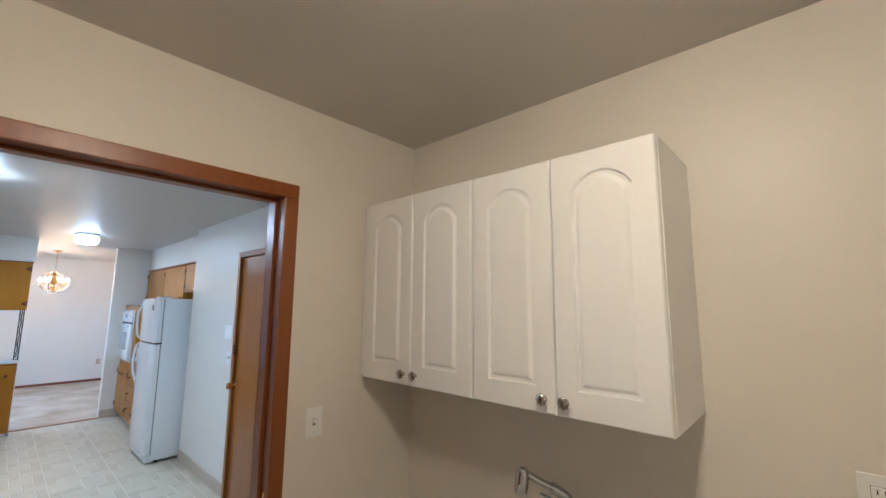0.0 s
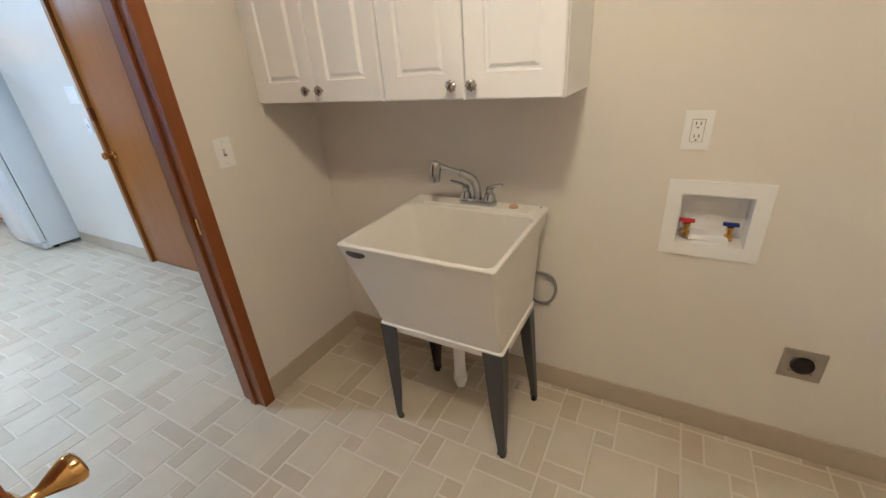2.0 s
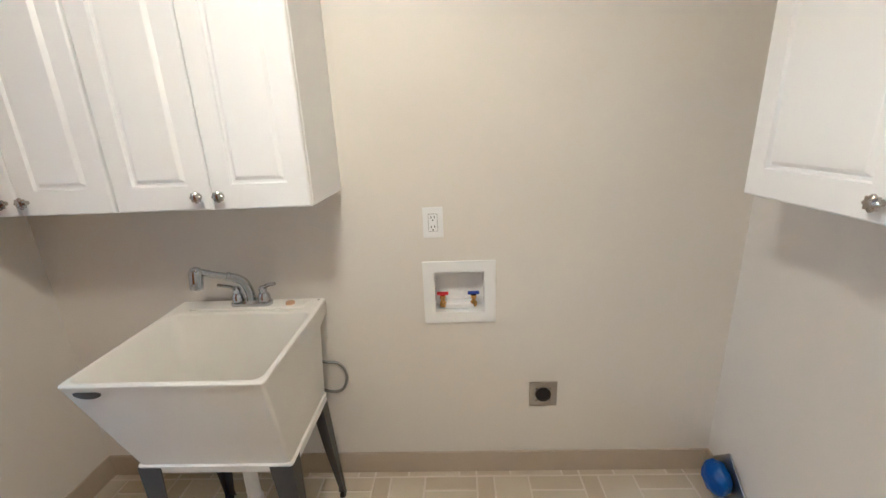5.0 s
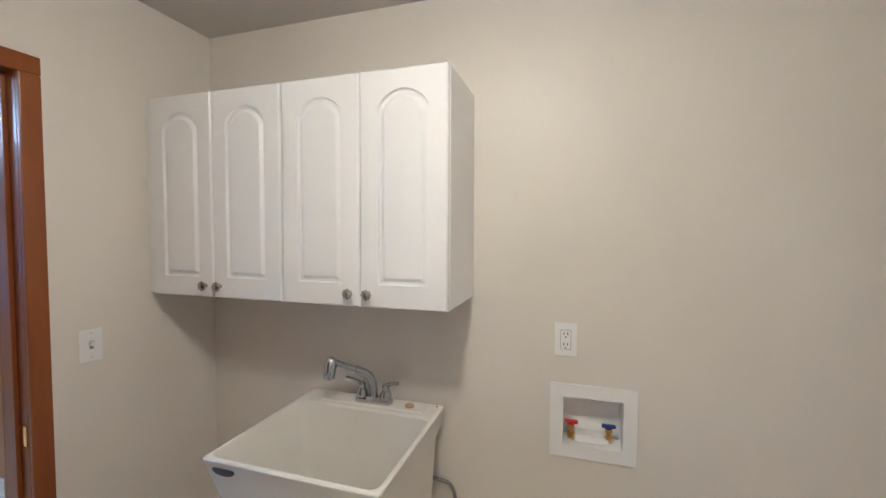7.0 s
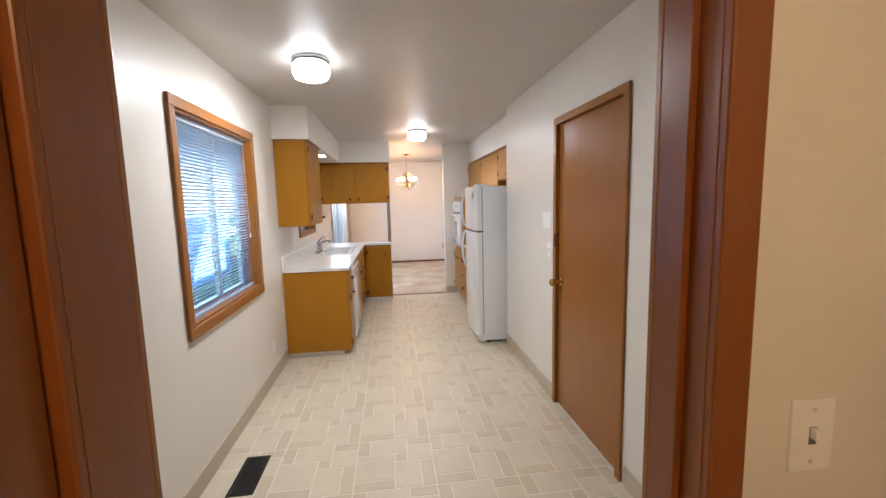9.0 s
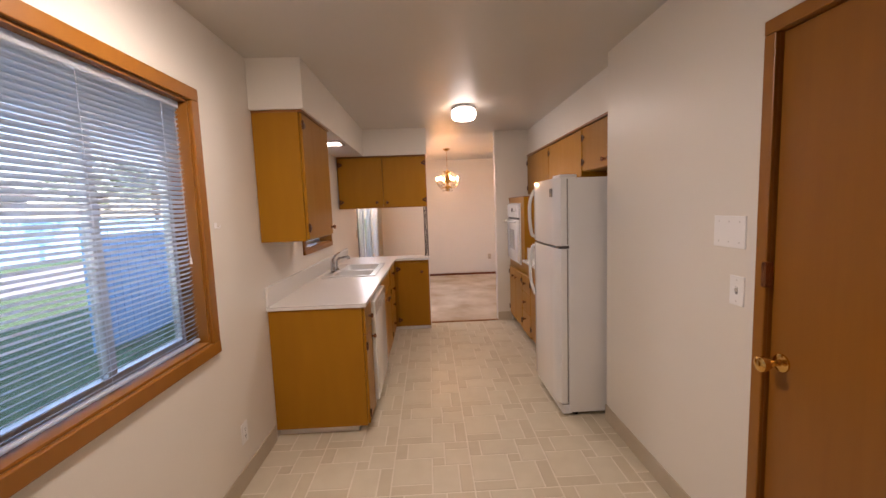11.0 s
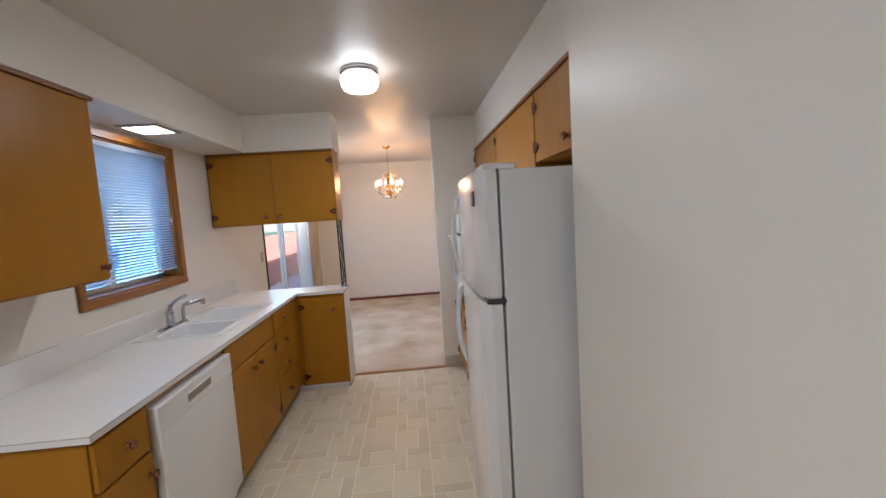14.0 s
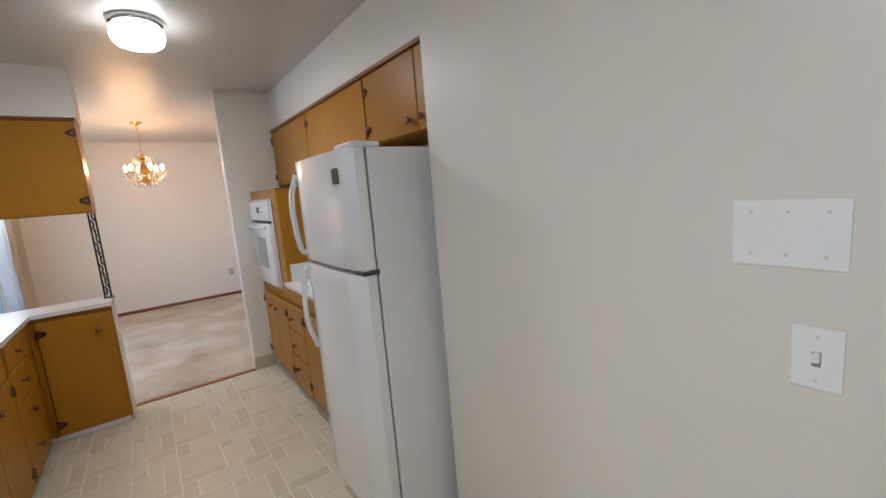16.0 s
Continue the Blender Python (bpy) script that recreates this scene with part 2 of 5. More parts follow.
def part(name, bm, mat, parent, label="", smooth=False, hide=False):
    """One mesh part in world metres, under a thing or a part of one."""
    o = ORIGIN[parent.name]
    ob = new(name, mesh_of(name, bm, mat, smooth, o))
    ob.parent = parent
    ORIGIN[ob.name] = o
    if label:
        ob["label"] = label
    if hide:
        ob.visible_shadow = False
    return ob


def repeat(name, me, parent, place):
    """Another piece on the same mesh, at a place in world metres."""
    ob = new(name, me)
    ob.parent = parent
    ob.location = Vector(place) - ORIGIN[parent.name]
    ORIGIN[ob.name] = ORIGIN[parent.name]
    return ob


def box(lo, hi, bevel=0.0, seg=1, bm=None):
    own = bmesh.new()
    lo, hi = Vector([min(a, b) for a, b in zip(lo, hi)]), Vector([max(a, b) for a, b in zip(lo, hi)])
    bmesh.ops.create_cube(own, size=1.0, matrix=Matrix.LocRotScale((lo + hi) / 2, None, hi - lo))
    if bevel:
        bmesh.ops.bevel(own, geom=own.edges[:], offset=bevel, segments=seg, profile=0.5, affect="EDGES")
    return join(bm, own)


def join(bm, own):
    if bm is None:
        return own
    me = bpy.data.meshes.new("tmp")
    own.to_mesh(me)
    own.free()
    bm.from_mesh(me)
    bpy.data.meshes.remove(me)
    return bm


def cyl(p, q, r, r2=None, seg=16, bm=None, caps=True):
    own = bmesh.new()
    p, q = Vector(p), Vector(q)
    d = q - p
    m = Matrix.Translation((p + q) / 2) @ d.to_track_quat("Z", "Y").to_matrix().to_4x4()
    bmesh.ops.create_cone(own, cap_ends=caps, segments=seg, radius1=r, radius2=r if r2 is None else r2, depth=d.length, matrix=m)
    return join(bm, own)


def lathe(profile, at, axis=(0, 0, 1), seg=24, bm=None):
    """Turns a profile of (radius, height) pairs round an axis through at."""
    own = bmesh.new()
    turn = Vector(axis).to_track_quat("Z", "Y").to_matrix().to_4x4()
    rings = []
    for r, h in profile:
        if r < 1e-5:
            rings.append([own.verts.new((0, 0, h))])
        else:
            rings.append([own.verts.new((r * math.cos(2 * math.pi * k / seg), r * math.sin(2 * math.pi * k / seg), h)) for k in range(seg)])
    for a, b in zip(rings, rings[1:]):
        for k in range(seg):
            f = [a[k % len(a)], a[(k + 1) % len(a)], b[(k + 1) % len(b)], b[k % len(b)]]
            f = list(dict.fromkeys(f))
            if len(f) > 2:
                own.faces.new(f)
    bmesh.ops.transform(own, matrix=Matrix.Translation(at) @ turn, verts=own.verts)
    return join(bm, own)


def tube(points, r, seg=10, bm=None, taper=None):
    """A round bar along points."""
    own = bmesh.new()
    pts = [Vector(p) for p in points]
    rings, up = [], None
    for i, p in enumerate(pts):
        d = (pts[min(i + 1, len(pts) - 1)] - pts[max(i - 1, 0)]).normalized()
        side = d.orthogonal() if up is None else (up - up.dot(d) * d)
        side.normalize()
        up = side
        o = d.cross(side)
        rr = r if taper is None else r * taper[i]
        rings.append([own.verts.new(p + rr * (math.cos(2 * math.pi * k / seg) * side + math.sin(2 * math.pi * k / seg) * o)) for k in range(seg)])
    for a, b in zip(rings, rings[1:]):
        for k in range(seg):
            own.faces.new((a[k], a[(k + 1) % seg], b[(k + 1) % seg], b[k]))
    own.faces.new(rings[0][::-1])
    own.faces.new(rings[-1])
    return join(bm, own)


def curve(points, n=8):
    """A smooth path through points."""
    p = [Vector(q) for q in points]
    p = [2 * p[0] - p[1]] + p + [2 * p[-1] - p[-2]]
    out = []
    for i in range(1, len(p) - 2):
        for k in range(n):
            t = k / n
            a, b, c, d = p[i - 1], p[i], p[i + 1], p[i + 2]
            out.append(0.5 * (2 * b + (c - a) * t + (2 * a - 5 * b + 4 * c - d) * t * t + (3 * b - a - 3 * c + d) * t ** 3))
    return out + [p[-2]]


def loft(loops, closed_ends=(True, True), bm=None):
    """Skin through loops with equal numbers of points."""
    own = bmesh.new()
    vs = [[own.verts.new(p) for p in lp] for lp in loops]
    n = len(vs[0])
    for a, b in zip(vs, vs[1:]):
        for k in range(n):
            own.faces.new((a[k], a[(k + 1) % n], b[(k + 1) % n], b[k]))
    if closed_ends[0]:
        own.faces.new(vs[0][::-1])
    if closed_ends[1]:
        own.faces.new(vs[-1])
    return join(bm, own)


def rect(x0, x1, y0, y1, z, r=0.0, n=4):
    """A level rectangle with rounded corners."""
    if r <= 0:
        return [(x0, y0, z), (x1, y0, z), (x1, y1, z), (x0, y1, z)]
    out = []
    for cx, cy, a in ((x0 + r, y0 + r, 180), (x1 - r, y0 + r, 270), (x1 - r, y1 - r, 0), (x0 + r, y1 - r, 90)):
        for k in range(n + 1):
            t = radians(a + 90 * k / n)
            out.append((cx + r * math.cos(t), cy + r * math.sin(t), z))
    return out


def cells(xs, ys, zs, solid):
    """A block of cells, of which only those that solid() names are filled."""
    bm = bmesh.new()
    seen = {}

    def vert(i, j, k):
        if (i, j, k) not in seen:
            seen[i, j, k] = bm.verts.new((xs[i], ys[j], zs[k]))
        return seen[i, j, k]

    nx, ny, nz = len(xs) - 1, len(ys) - 1, len(zs) - 1
    full = {(i, j, k) for i in range(nx) for j in range(ny) for k in range(nz)
            if solid((xs[i] + xs[i + 1]) / 2, (ys[j] + ys[j + 1]) / 2, (zs[k] + zs[k + 1]) / 2)}
    sides = (((-1, 0, 0), ((0, 0, 0), (0, 0, 1), (0, 1, 1), (0, 1, 0))), ((1, 0, 0), ((1, 0, 0), (1, 1, 0), (1, 1, 1), (1, 0, 1))),
             ((0, -1, 0), ((0, 0, 0), (1, 0, 0), (1, 0, 1), (0, 0, 1))), ((0, 1, 0), ((0, 1, 0), (0, 1, 1), (1, 1, 1), (1, 1, 0))),
             ((0, 0, -1), ((0, 0, 0), (0, 1, 0), (1, 1, 0), (1, 0, 0))), ((0, 0, 1), ((0, 0, 1), (1, 0, 1), (1, 1, 1), (0, 1, 1))))
    for c in full:
        for d, quad in sides:
            if (c[0] + d[0], c[1] + d[1], c[2] + d[2]) not in full:
                bm.faces.new([vert(c[0] + q[0], c[1] + q[1], c[2] + q[2]) for q in quad])
    return bm


def wall(name, x0, x1, y0, y1, z0, z1, holes, label, mat=WALL):
    """A wall block; holes: (x or y from, to, z from, z to) along its longer side."""
    along_x = x1 - x0 > y1 - y0
    cut = sorted({h for hole in holes for h in hole[:2]})
    zs = sorted({z0, z1, *[h for hole in holes for h in hole[2:]]})
    xs = sorted({x0, x1, *cut}) if along_x else [x0, x1]
    ys = [y0, y1] if along_x else sorted({y0, y1, *cut})
    return structure(name, cells(xs, ys, zs, lambda x, y, z: not any(a < (x if along_x else y) < b and c < z < d for a, b, c, d in holes)), mat, label, "wall")


# ---- the place: laundry room, kitchen and dining room in one line ----
TOP = 2.47
SINK_Y, DOOR_X, LEFT_Y, RIGHT_Y, SIDE_X = 1.85, -2.29, -0.38, 1.895, 0.505
PART_X = -2.41            # kitchen side of the laundry wall
ALCOVE_X, ALCOVE_Y = -5.908, 2.33
END_X = -8.52             # dining opening
FAR_X = -12.25
DINING_TOP = 2.55
CEIL_TOP = 2.62

W1 = (-5.19, -4.06, 0.90, 2.055)     # breakfast window opening
W2 = (-7.664, -6.762, 1.201, 2.090)   # sink window opening
SLIDER = (-11.25, -9.42, 0.03, 2.06)
wall("wall_window_side", FAR_X - 0.12, SIDE_X + 0.12, LEFT_Y - 0.15, LEFT_Y, -0.05, CEIL_TOP, [W1, W2, SLIDER], "cream painted wall with two windows and a sliding door")
wall("wall_laundry_sink", DOOR_X, SIDE_X, SINK_Y, RIGHT_Y + 0.12, -0.05, TOP, [(-0.70, -0.49, 0.815, 0.995)], "cream painted wall behind the laundry tub")
wall("wall_laundry_side", SIDE_X, SIDE_X + 0.12, LEFT_Y, RIGHT_Y + 0.12, -0.05, TOP, [], "cream painted laundry side wall")
wall("wall_laundry_door", PART_X, DOOR_X, LEFT_Y, RIGHT_Y + 0.12, -0.05, TOP, [(0.312, 1.16, -0.05, 2.08)], "cream painted wall with a doorway")
wall("wall_pantry", ALCOVE_X, PART_X, RIGHT_Y, RIGHT_Y + 0.12, -0.05, TOP, [(-4.610, -3.735, -0.05, 2.07)], "white painted kitchen wall with a closed door")
wall("wall_pantry_end", ALCOVE_X, ALCOVE_X + 0.10, RIGHT_Y + 0.12, ALCOVE_Y + 0.12, -0.05, TOP, [], "white painted end of the refrigerator alcove")
wall("wall_cooking", FAR_X - 0.12, ALCOVE_X, ALCOVE_Y, ALCOVE_Y + 0.12, -0.05, CEIL_TOP, [], "white painted wall behind the kitchen cabinets")
wall("wall_dining_stub", END_X - 0.12, END_X, 1.579, ALCOVE_Y, -0.05, TOP, [], "white painted wall beside the dining opening")
wall("wall_dining_far", FAR_X - 0.12, FAR_X, LEFT_Y, ALCOVE_Y, -0.05, CEIL_TOP, [], "cream painted far wall of the dining room")
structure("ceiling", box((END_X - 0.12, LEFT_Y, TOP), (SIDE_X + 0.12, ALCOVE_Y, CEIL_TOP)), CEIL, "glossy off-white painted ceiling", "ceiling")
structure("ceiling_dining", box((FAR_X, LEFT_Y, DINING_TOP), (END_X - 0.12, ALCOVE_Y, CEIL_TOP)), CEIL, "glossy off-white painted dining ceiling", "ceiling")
# unseen slab and overhang, added to keep the sun off the rooms
structure("roof", box((FAR_X - 0.7, LEFT_Y - 0.55, CEIL_TOP + 0.005), (SIDE_X + 0.7, ALCOVE_Y + 2.5, CEIL_TOP + 0.22)), ROOFING, "unseen grey roof slab added over the house to block sun", "roof")

# lowered soffits over the cabinets
structure("soffit_sink", box((-8.174, LEFT_Y, 2.163), (-5.85, -0.046, TOP)), WALL, "white painted soffit above the sink", "soffit")
structure("soffit_peninsula", box((END_X, LEFT_Y, 2.163), (-8.174, 0.705, TOP)), WALL, "white painted soffit above the hanging cabinet", "soffit")
structure("soffit_refrigerator", box((END_X, 2.012, 2.15), (ALCOVE_X, ALCOVE_Y, TOP)), WALL, "white painted soffit above the cabinets", "soffit")

# vinyl base along the walls
BASE_H, BT = 0.112, 0.009


def base(name, x0, x1, y0, y1, mat=BASEB, h=BASE_H, label="tan vinyl cove base along the wall"):
    bm = box((x0, y0, 0.0), (x1, y1, h), 0.002)
    structure(name, bm, mat, label, "baseboard")


base("baseboard", DOOR_X + BT, SIDE_X - BT, SINK_Y - BT, SINK_Y)
base("baseboard", SIDE_X - BT, SIDE_X, LEFT_Y, SINK_Y)
base("baseboard", DOOR_X, DOOR_X + BT, 1.206, SINK_Y)
base("baseboard", PART_X - BT, PART_X, 1.206, RIGHT_Y)
base("baseboard", -3.68, PART_X - BT, RIGHT_Y - BT, RIGHT_Y)
base("baseboard", ALCOVE_X, -4.644, RIGHT_Y - BT, RIGHT_Y)
base("baseboard", -5.86, PART_X - BT, LEFT_Y, LEFT_Y + BT)
base("baseboard", END_X, END_X + BT, 1.579, 1.76)
base("baseboard", FAR_X, FAR_X + 0.014, LEFT_Y, ALCOVE_Y, REDBASE, 0.05, "narrow red-brown wooden skirting")
base("baseboard", FAR_X + 0.014, -8.64, ALCOVE_Y - 0.014, ALCOVE_Y, REDBASE, 0.05, "narrow red-brown wooden skirting")

# floors
structure("floor", box((END_X, LEFT_Y, -0.05), (SIDE_X, ALCOVE_Y, -0.0015)), GROUT, "cream sheet vinyl with a raised tile pattern", "floor")
structure("floor_dining", box((FAR_X, LEFT_Y, -0.05), (END_X - 0.03, ALCOVE_Y, 0.004)), CARPET, "worn beige carpet", "carpet")
structure("threshold", box((END_X - 0.035, 0.66, -0.01), (END_X + 0.012, 1.579, 0.010), 0.004), TRIMWOOD, "brown wooden strip between vinyl and carpet", "threshold")

# ---- doors, windows and their trim ----


def knob_lathe(at, axis, r=0.017, bm=None):
    return lathe([(0.0, 0), (r * 0.55, 0), (r * 0.42, r * 0.5), (r * 0.5, r * 0.8), (r, r * 1.05), (r * 1.02, r * 1.35), (r * 0.8, r * 1.7), (r * 0.3, r * 1.85), (0, r * 1.86)], at, axis, 14, bm)


def door_knob(parent, at, axis, metal=BRASS):
    """A turned brass door knob with rose."""
    d = Vector(axis)
    part("knob_rose", lathe([(0, 0), (0.032, 0), (0.031, 0.006), (0.016, 0.012), (0, 0.012)], at, axis, 24), metal, parent, "round brass rose", True)
    part("knob", lathe([(0, 0.010), (0.012, 0.010), (0.0095, 0.020), (0.0105, 0.030), (0.018, 0.046), (0.0255, 0.064), (0.0275, 0.073), (0.0265, 0.080), (0.021, 0.084), (0.010, 0.0855), (0, 0.086)], at, axis, 24), metal, parent, "polished brass knob", True)


def casing(name, axis, face, out, a0, a1, top, mat, label, w=0.057, t=0.018):
    """Mitred-looking door casing on one wall face: two legs and a head, with a stepped inner edge."""
    def blk(u0, u1, z0, z1, th):
        lo, hi = face, face + out * th
        return ((lo, u0, z0), (hi, u1, z1)) if axis == "x" else ((u0, lo, z0), (u1, hi, z1))
    ob = thing(name, (face, a0, 0) if axis == "x" else (a0, face, 0), label, "door frame", kind="structure")
    for u0, u1 in ((a0 - w, a0), (a1, a1 + w)):
        part("casing_leg", box(*blk(u0, u1, 0.0, top, t), 0.004, 2), mat, ob)
    part("casing_head", box(*blk(a0 - w, a1 + w, top, top + w, t + 0.001), 0.004, 2), mat, ob)
    return ob


# laundry doorway: opening from y 0.33 to 1.14
LY0, LY1, LZ = 0.330, 1.145, 2.062
f = casing("door_frame_1", "x", DOOR_X, 1, LY0, LY1, LZ, REDWOOD, "red-brown stained wooden door frame of the laundry")
for y0, y1, z0, z1 in ((0.312, LY0, 0, LZ), (LY1, 1.16, 0, LZ), (0.312, 1.16, LZ, 2.08)):
    part("jamb", box((PART_X - 0.001, y0, z0), (DOOR_X + 0.001, y1, z1), 0.001), REDWOOD, f)
part("door_stop", box((-2.365, LY1 - 0.012, 0), (-2.33, LY1, LZ - 0.012), 0.002), REDWOOD, f)
part("door_stop", box((-2.365, LY0, LZ - 0.012), (-2.33, LY1, LZ), 0.002), REDWOOD, f)
part("strike_plate", box((-2.325, LY1 - 0.002, 0.90), (-2.297, LY1 + 0.001, 0.965), 0.0008), BRASS, f, "brass strike plate")
casing("door_frame_2", "x", PART_X, -1, LY0, LY1, LZ, TRIMWOOD, "brown stained wooden door frame on the kitchen side")

leaf = thing("laundry_door", (-2.268, 0.312, 0.008), "red-brown stained flush wooden door standing wide open", "door")
ORIGIN[leaf.name] = Vector((0, 0, 0))
slab = part("door_leaf", box((0, -0.036, 0.0), (0.795, 0.0, 2.045), 0.002), REDWOOD, leaf)
door_knob(slab, (0.74, 0.0, 0.892), (0, 1, 0))
door_knob(slab, (0.74, -0.036, 0.892), (0, -1, 0))
part("latch_plate", box((0.794, -0.030, 0.905), (0.7965, -0.006, 0.975), 0.0006), BRASS, slab, "brass latch plate on the door's edge")
for z in (0.2, 1.05, 1.85):
    part("hinge", cyl((-0.006, -0.040, z - 0.045), (-0.006, -0.040, z + 0.045), 0.006), BRASS, leaf, "brass hinge")
leaf.rotation_euler = (0, 0, radians(2.5))

# closed pantry door
PX0, PX1, PZ = -4.594, -3.752, 2.058
f = casing("door_frame_3", "y", RIGHT_Y, -1, PX0, PX1, PZ, TRIMWOOD, "brown stained wooden frame of the pantry door", 0.048)
for x0, x1, z0, z1 in ((-4.610, PX0, 0, PZ), (PX1, -3.735, 0, PZ), (-4.610, -3.735, PZ, 2.07)):
    part("jamb", box((x0, RIGHT_Y - 0.001, z0), (x1, RIGHT_Y + 0.121, z1), 0.001), TRIMWOOD, f)
pd = thing("pantry_door", (PX0, RIGHT_Y + 0.01, 0.006), "closed brown stained flush wooden door with a brass knob", "door")
slab = part("door_leaf", box((PX0 + 0.004, RIGHT_Y + 0.008, 0.012), (PX1 - 0.004, RIGHT_Y + 0.044, PZ - 0.004), 0.002), DOORWOOD, pd)
door_knob(slab, (-4.539, RIGHT_Y + 0.008, 0.945), (0, -1, 0))
for z in (0.27, 1.83):
    part("hinge", box((PX1 - 0.012, RIGHT_Y - 0.004, z - 0.045), (PX1 + 0.006, RIGHT_Y + 0.012, z + 0.045), 0.003), COPPER, pd, "dark bronze hinge")
part("latch", box((PX0 - 0.012, RIGHT_Y - 0.027, 1.20), (PX0 + 0.008, RIGHT_Y + 0.006, 1.29), 0.004), COPPER, pd, "small dark bronze surface latch")
part("backing", box((-4.610, RIGHT_Y + 0.10, 0.0), (-3.735, RIGHT_Y + 0.12, 2.07)), DARK, pd)


def window(name, hole, slats, tilt, label, mullion=None, inset=0.045, lift=0.0, w=0.060):
    """A deep wooden frame with an aluminium sash behind a venetian blind."""
    x0, x1, z0, z1 = hole
    ob = thing(name, (x0, LEFT_Y, z0), label, "window", kind="structure")
    t = 0.020
    fr = part("window_frame", box((x0 - w, LEFT_Y, z1), (x1 + w, LEFT_Y + t, z1 + w), 0.004, 2), TRIMWOOD, ob)
    part("casing_leg", box((x0 - w, LEFT_Y, z0), (x0, LEFT_Y + t - 0.001, z1), 0.004, 2), TRIMWOOD, fr)
    part("casing_leg", box((x1, LEFT_Y, z0), (x1 + w, LEFT_Y + t - 0.001, z1), 0.004, 2), TRIMWOOD, fr)
    part("window_sill", box((x0 - w, LEFT_Y, z0 - w), (x1 + w, LEFT_Y + t + 0.001, z0), 0.004, 2), TRIMWOOD, ob)
    j = 0.012
    yb = LEFT_Y - 0.15
    for lo, hi in (((x0, yb, z0), (x0 + j, LEFT_Y + 0.002, z1)), ((x1 - j, yb, z0), (x1, LEFT_Y + 0.002, z1)),
                   ((x0 + j, yb, z0), (x1 - j, LEFT_Y + 0.002, z0 + j)), ((x0 + j, yb, z1 - j), (x1 - j, LEFT_Y + 0.002, z1))):
        part("reveal", box(lo, hi, 0.001), TRIMWOOD, fr)
    a, b, c, d = x0 + j, x1 - j, z0 + j, z1 - j
    sash = part("sash", cells([a, a + 0.03, b - 0.03, b], [yb + 0.01, yb + 0.045], [c, c + 0.03, d - 0.03, d],
                lambda x, y, z: not (a + 0.03 < x < b - 0.03 and c + 0.03 < z < d - 0.03)), ALU, ob, "white aluminium sash")
    if mullion:
        part("mullion", box((mullion - 0.022, yb + 0.012, c + 0.03), (mullion + 0.022, yb + 0.05, d - 0.03), 0.003), ALU, sash)
    part("pane", box((a + 0.028, yb + 0.024, c + 0.028), (b - 0.028, yb + 0.028, d - 0.028)), GLASS, sash, hide=True)

    bl = thing(name.replace("window", "venetian_blind"), (x0, LEFT_Y - 0.05, z1), "pale grey-white venetian blind hanging down, slats half closed", "blind", "venetian blinds")
    yc = LEFT_Y - inset
    part("headrail", box((a + 0.006, yc - 0.014, d - 0.032), (b - 0.006, yc + 0.014, d - 0.001), 0.003), SLAT, bl)
    part("bottom_rail", box((a + 0.008, yc - 0.012, c + lift + 0.012), (b - 0.008, yc + 0.012, c + lift + 0.026), 0.004), SLAT, bl)
    top, low = d - 0.045, c + lift + 0.038
    own = bmesh.new()
    rows = []
    for k in range(5):
        u = (k / 4 - 0.5) * 0.025
        rise = 0.0022 * (1 - (k / 2 - 1) ** 2)
        v = (u * math.cos(tilt) - rise * math.sin(tilt), u * math.sin(tilt) + rise * math.cos(tilt))
        rows.append([own.verts.new((s, v[0], v[1])) for s in (0, b - a - 0.02)])
    for p, q in zip(rows, rows[1:]):
        own.faces.new((p[0], p[1], q[1], q[0]))
    bmesh.ops.solidify(own, geom=own.faces[:], thickness=0.0006)
    me = mesh_of("slat", own, SLAT)
    for k in range(slats):
        repeat("slat", me, bl, (a + 0.01, yc, low + (top - low) * k / (slats - 1)))
    for x in (a + 0.13, b - 0.13, *([(a + b) / 2] if b - a > 1.0 else [])):
        for s in (-0.013, 0.013):
            part("ladder_cord", cyl((x, yc + s, low), (x, yc + s, top + 0.02), 0.0009, seg=5), SLAT, bl)
    part("lift_cord", tube(curve([(a + 0.05, yc + 0.02, d - 0.03), (a + 0.052, yc + 0.024, (c + d) / 2), (a + 0.048, yc + 0.026, c + 0.42)], 5), 0.0014, 5), SLAT, bl)
    part("cord_tassel", lathe([(0, 0), (0.006, 0), (0.004, 0.03), (0, 0.03)], (a + 0.048, yc + 0.026, c + 0.39)), PLASTIC, bl, "white plastic tassel")
    return ob


window("window_1", W1, 52, radians(33), "brown wood framed window with a blind", -4.72)
window("window_2", W2, 42, radians(33), "brown wood framed window above the sink", -7.13, 0.018, 0.045, 0.046)

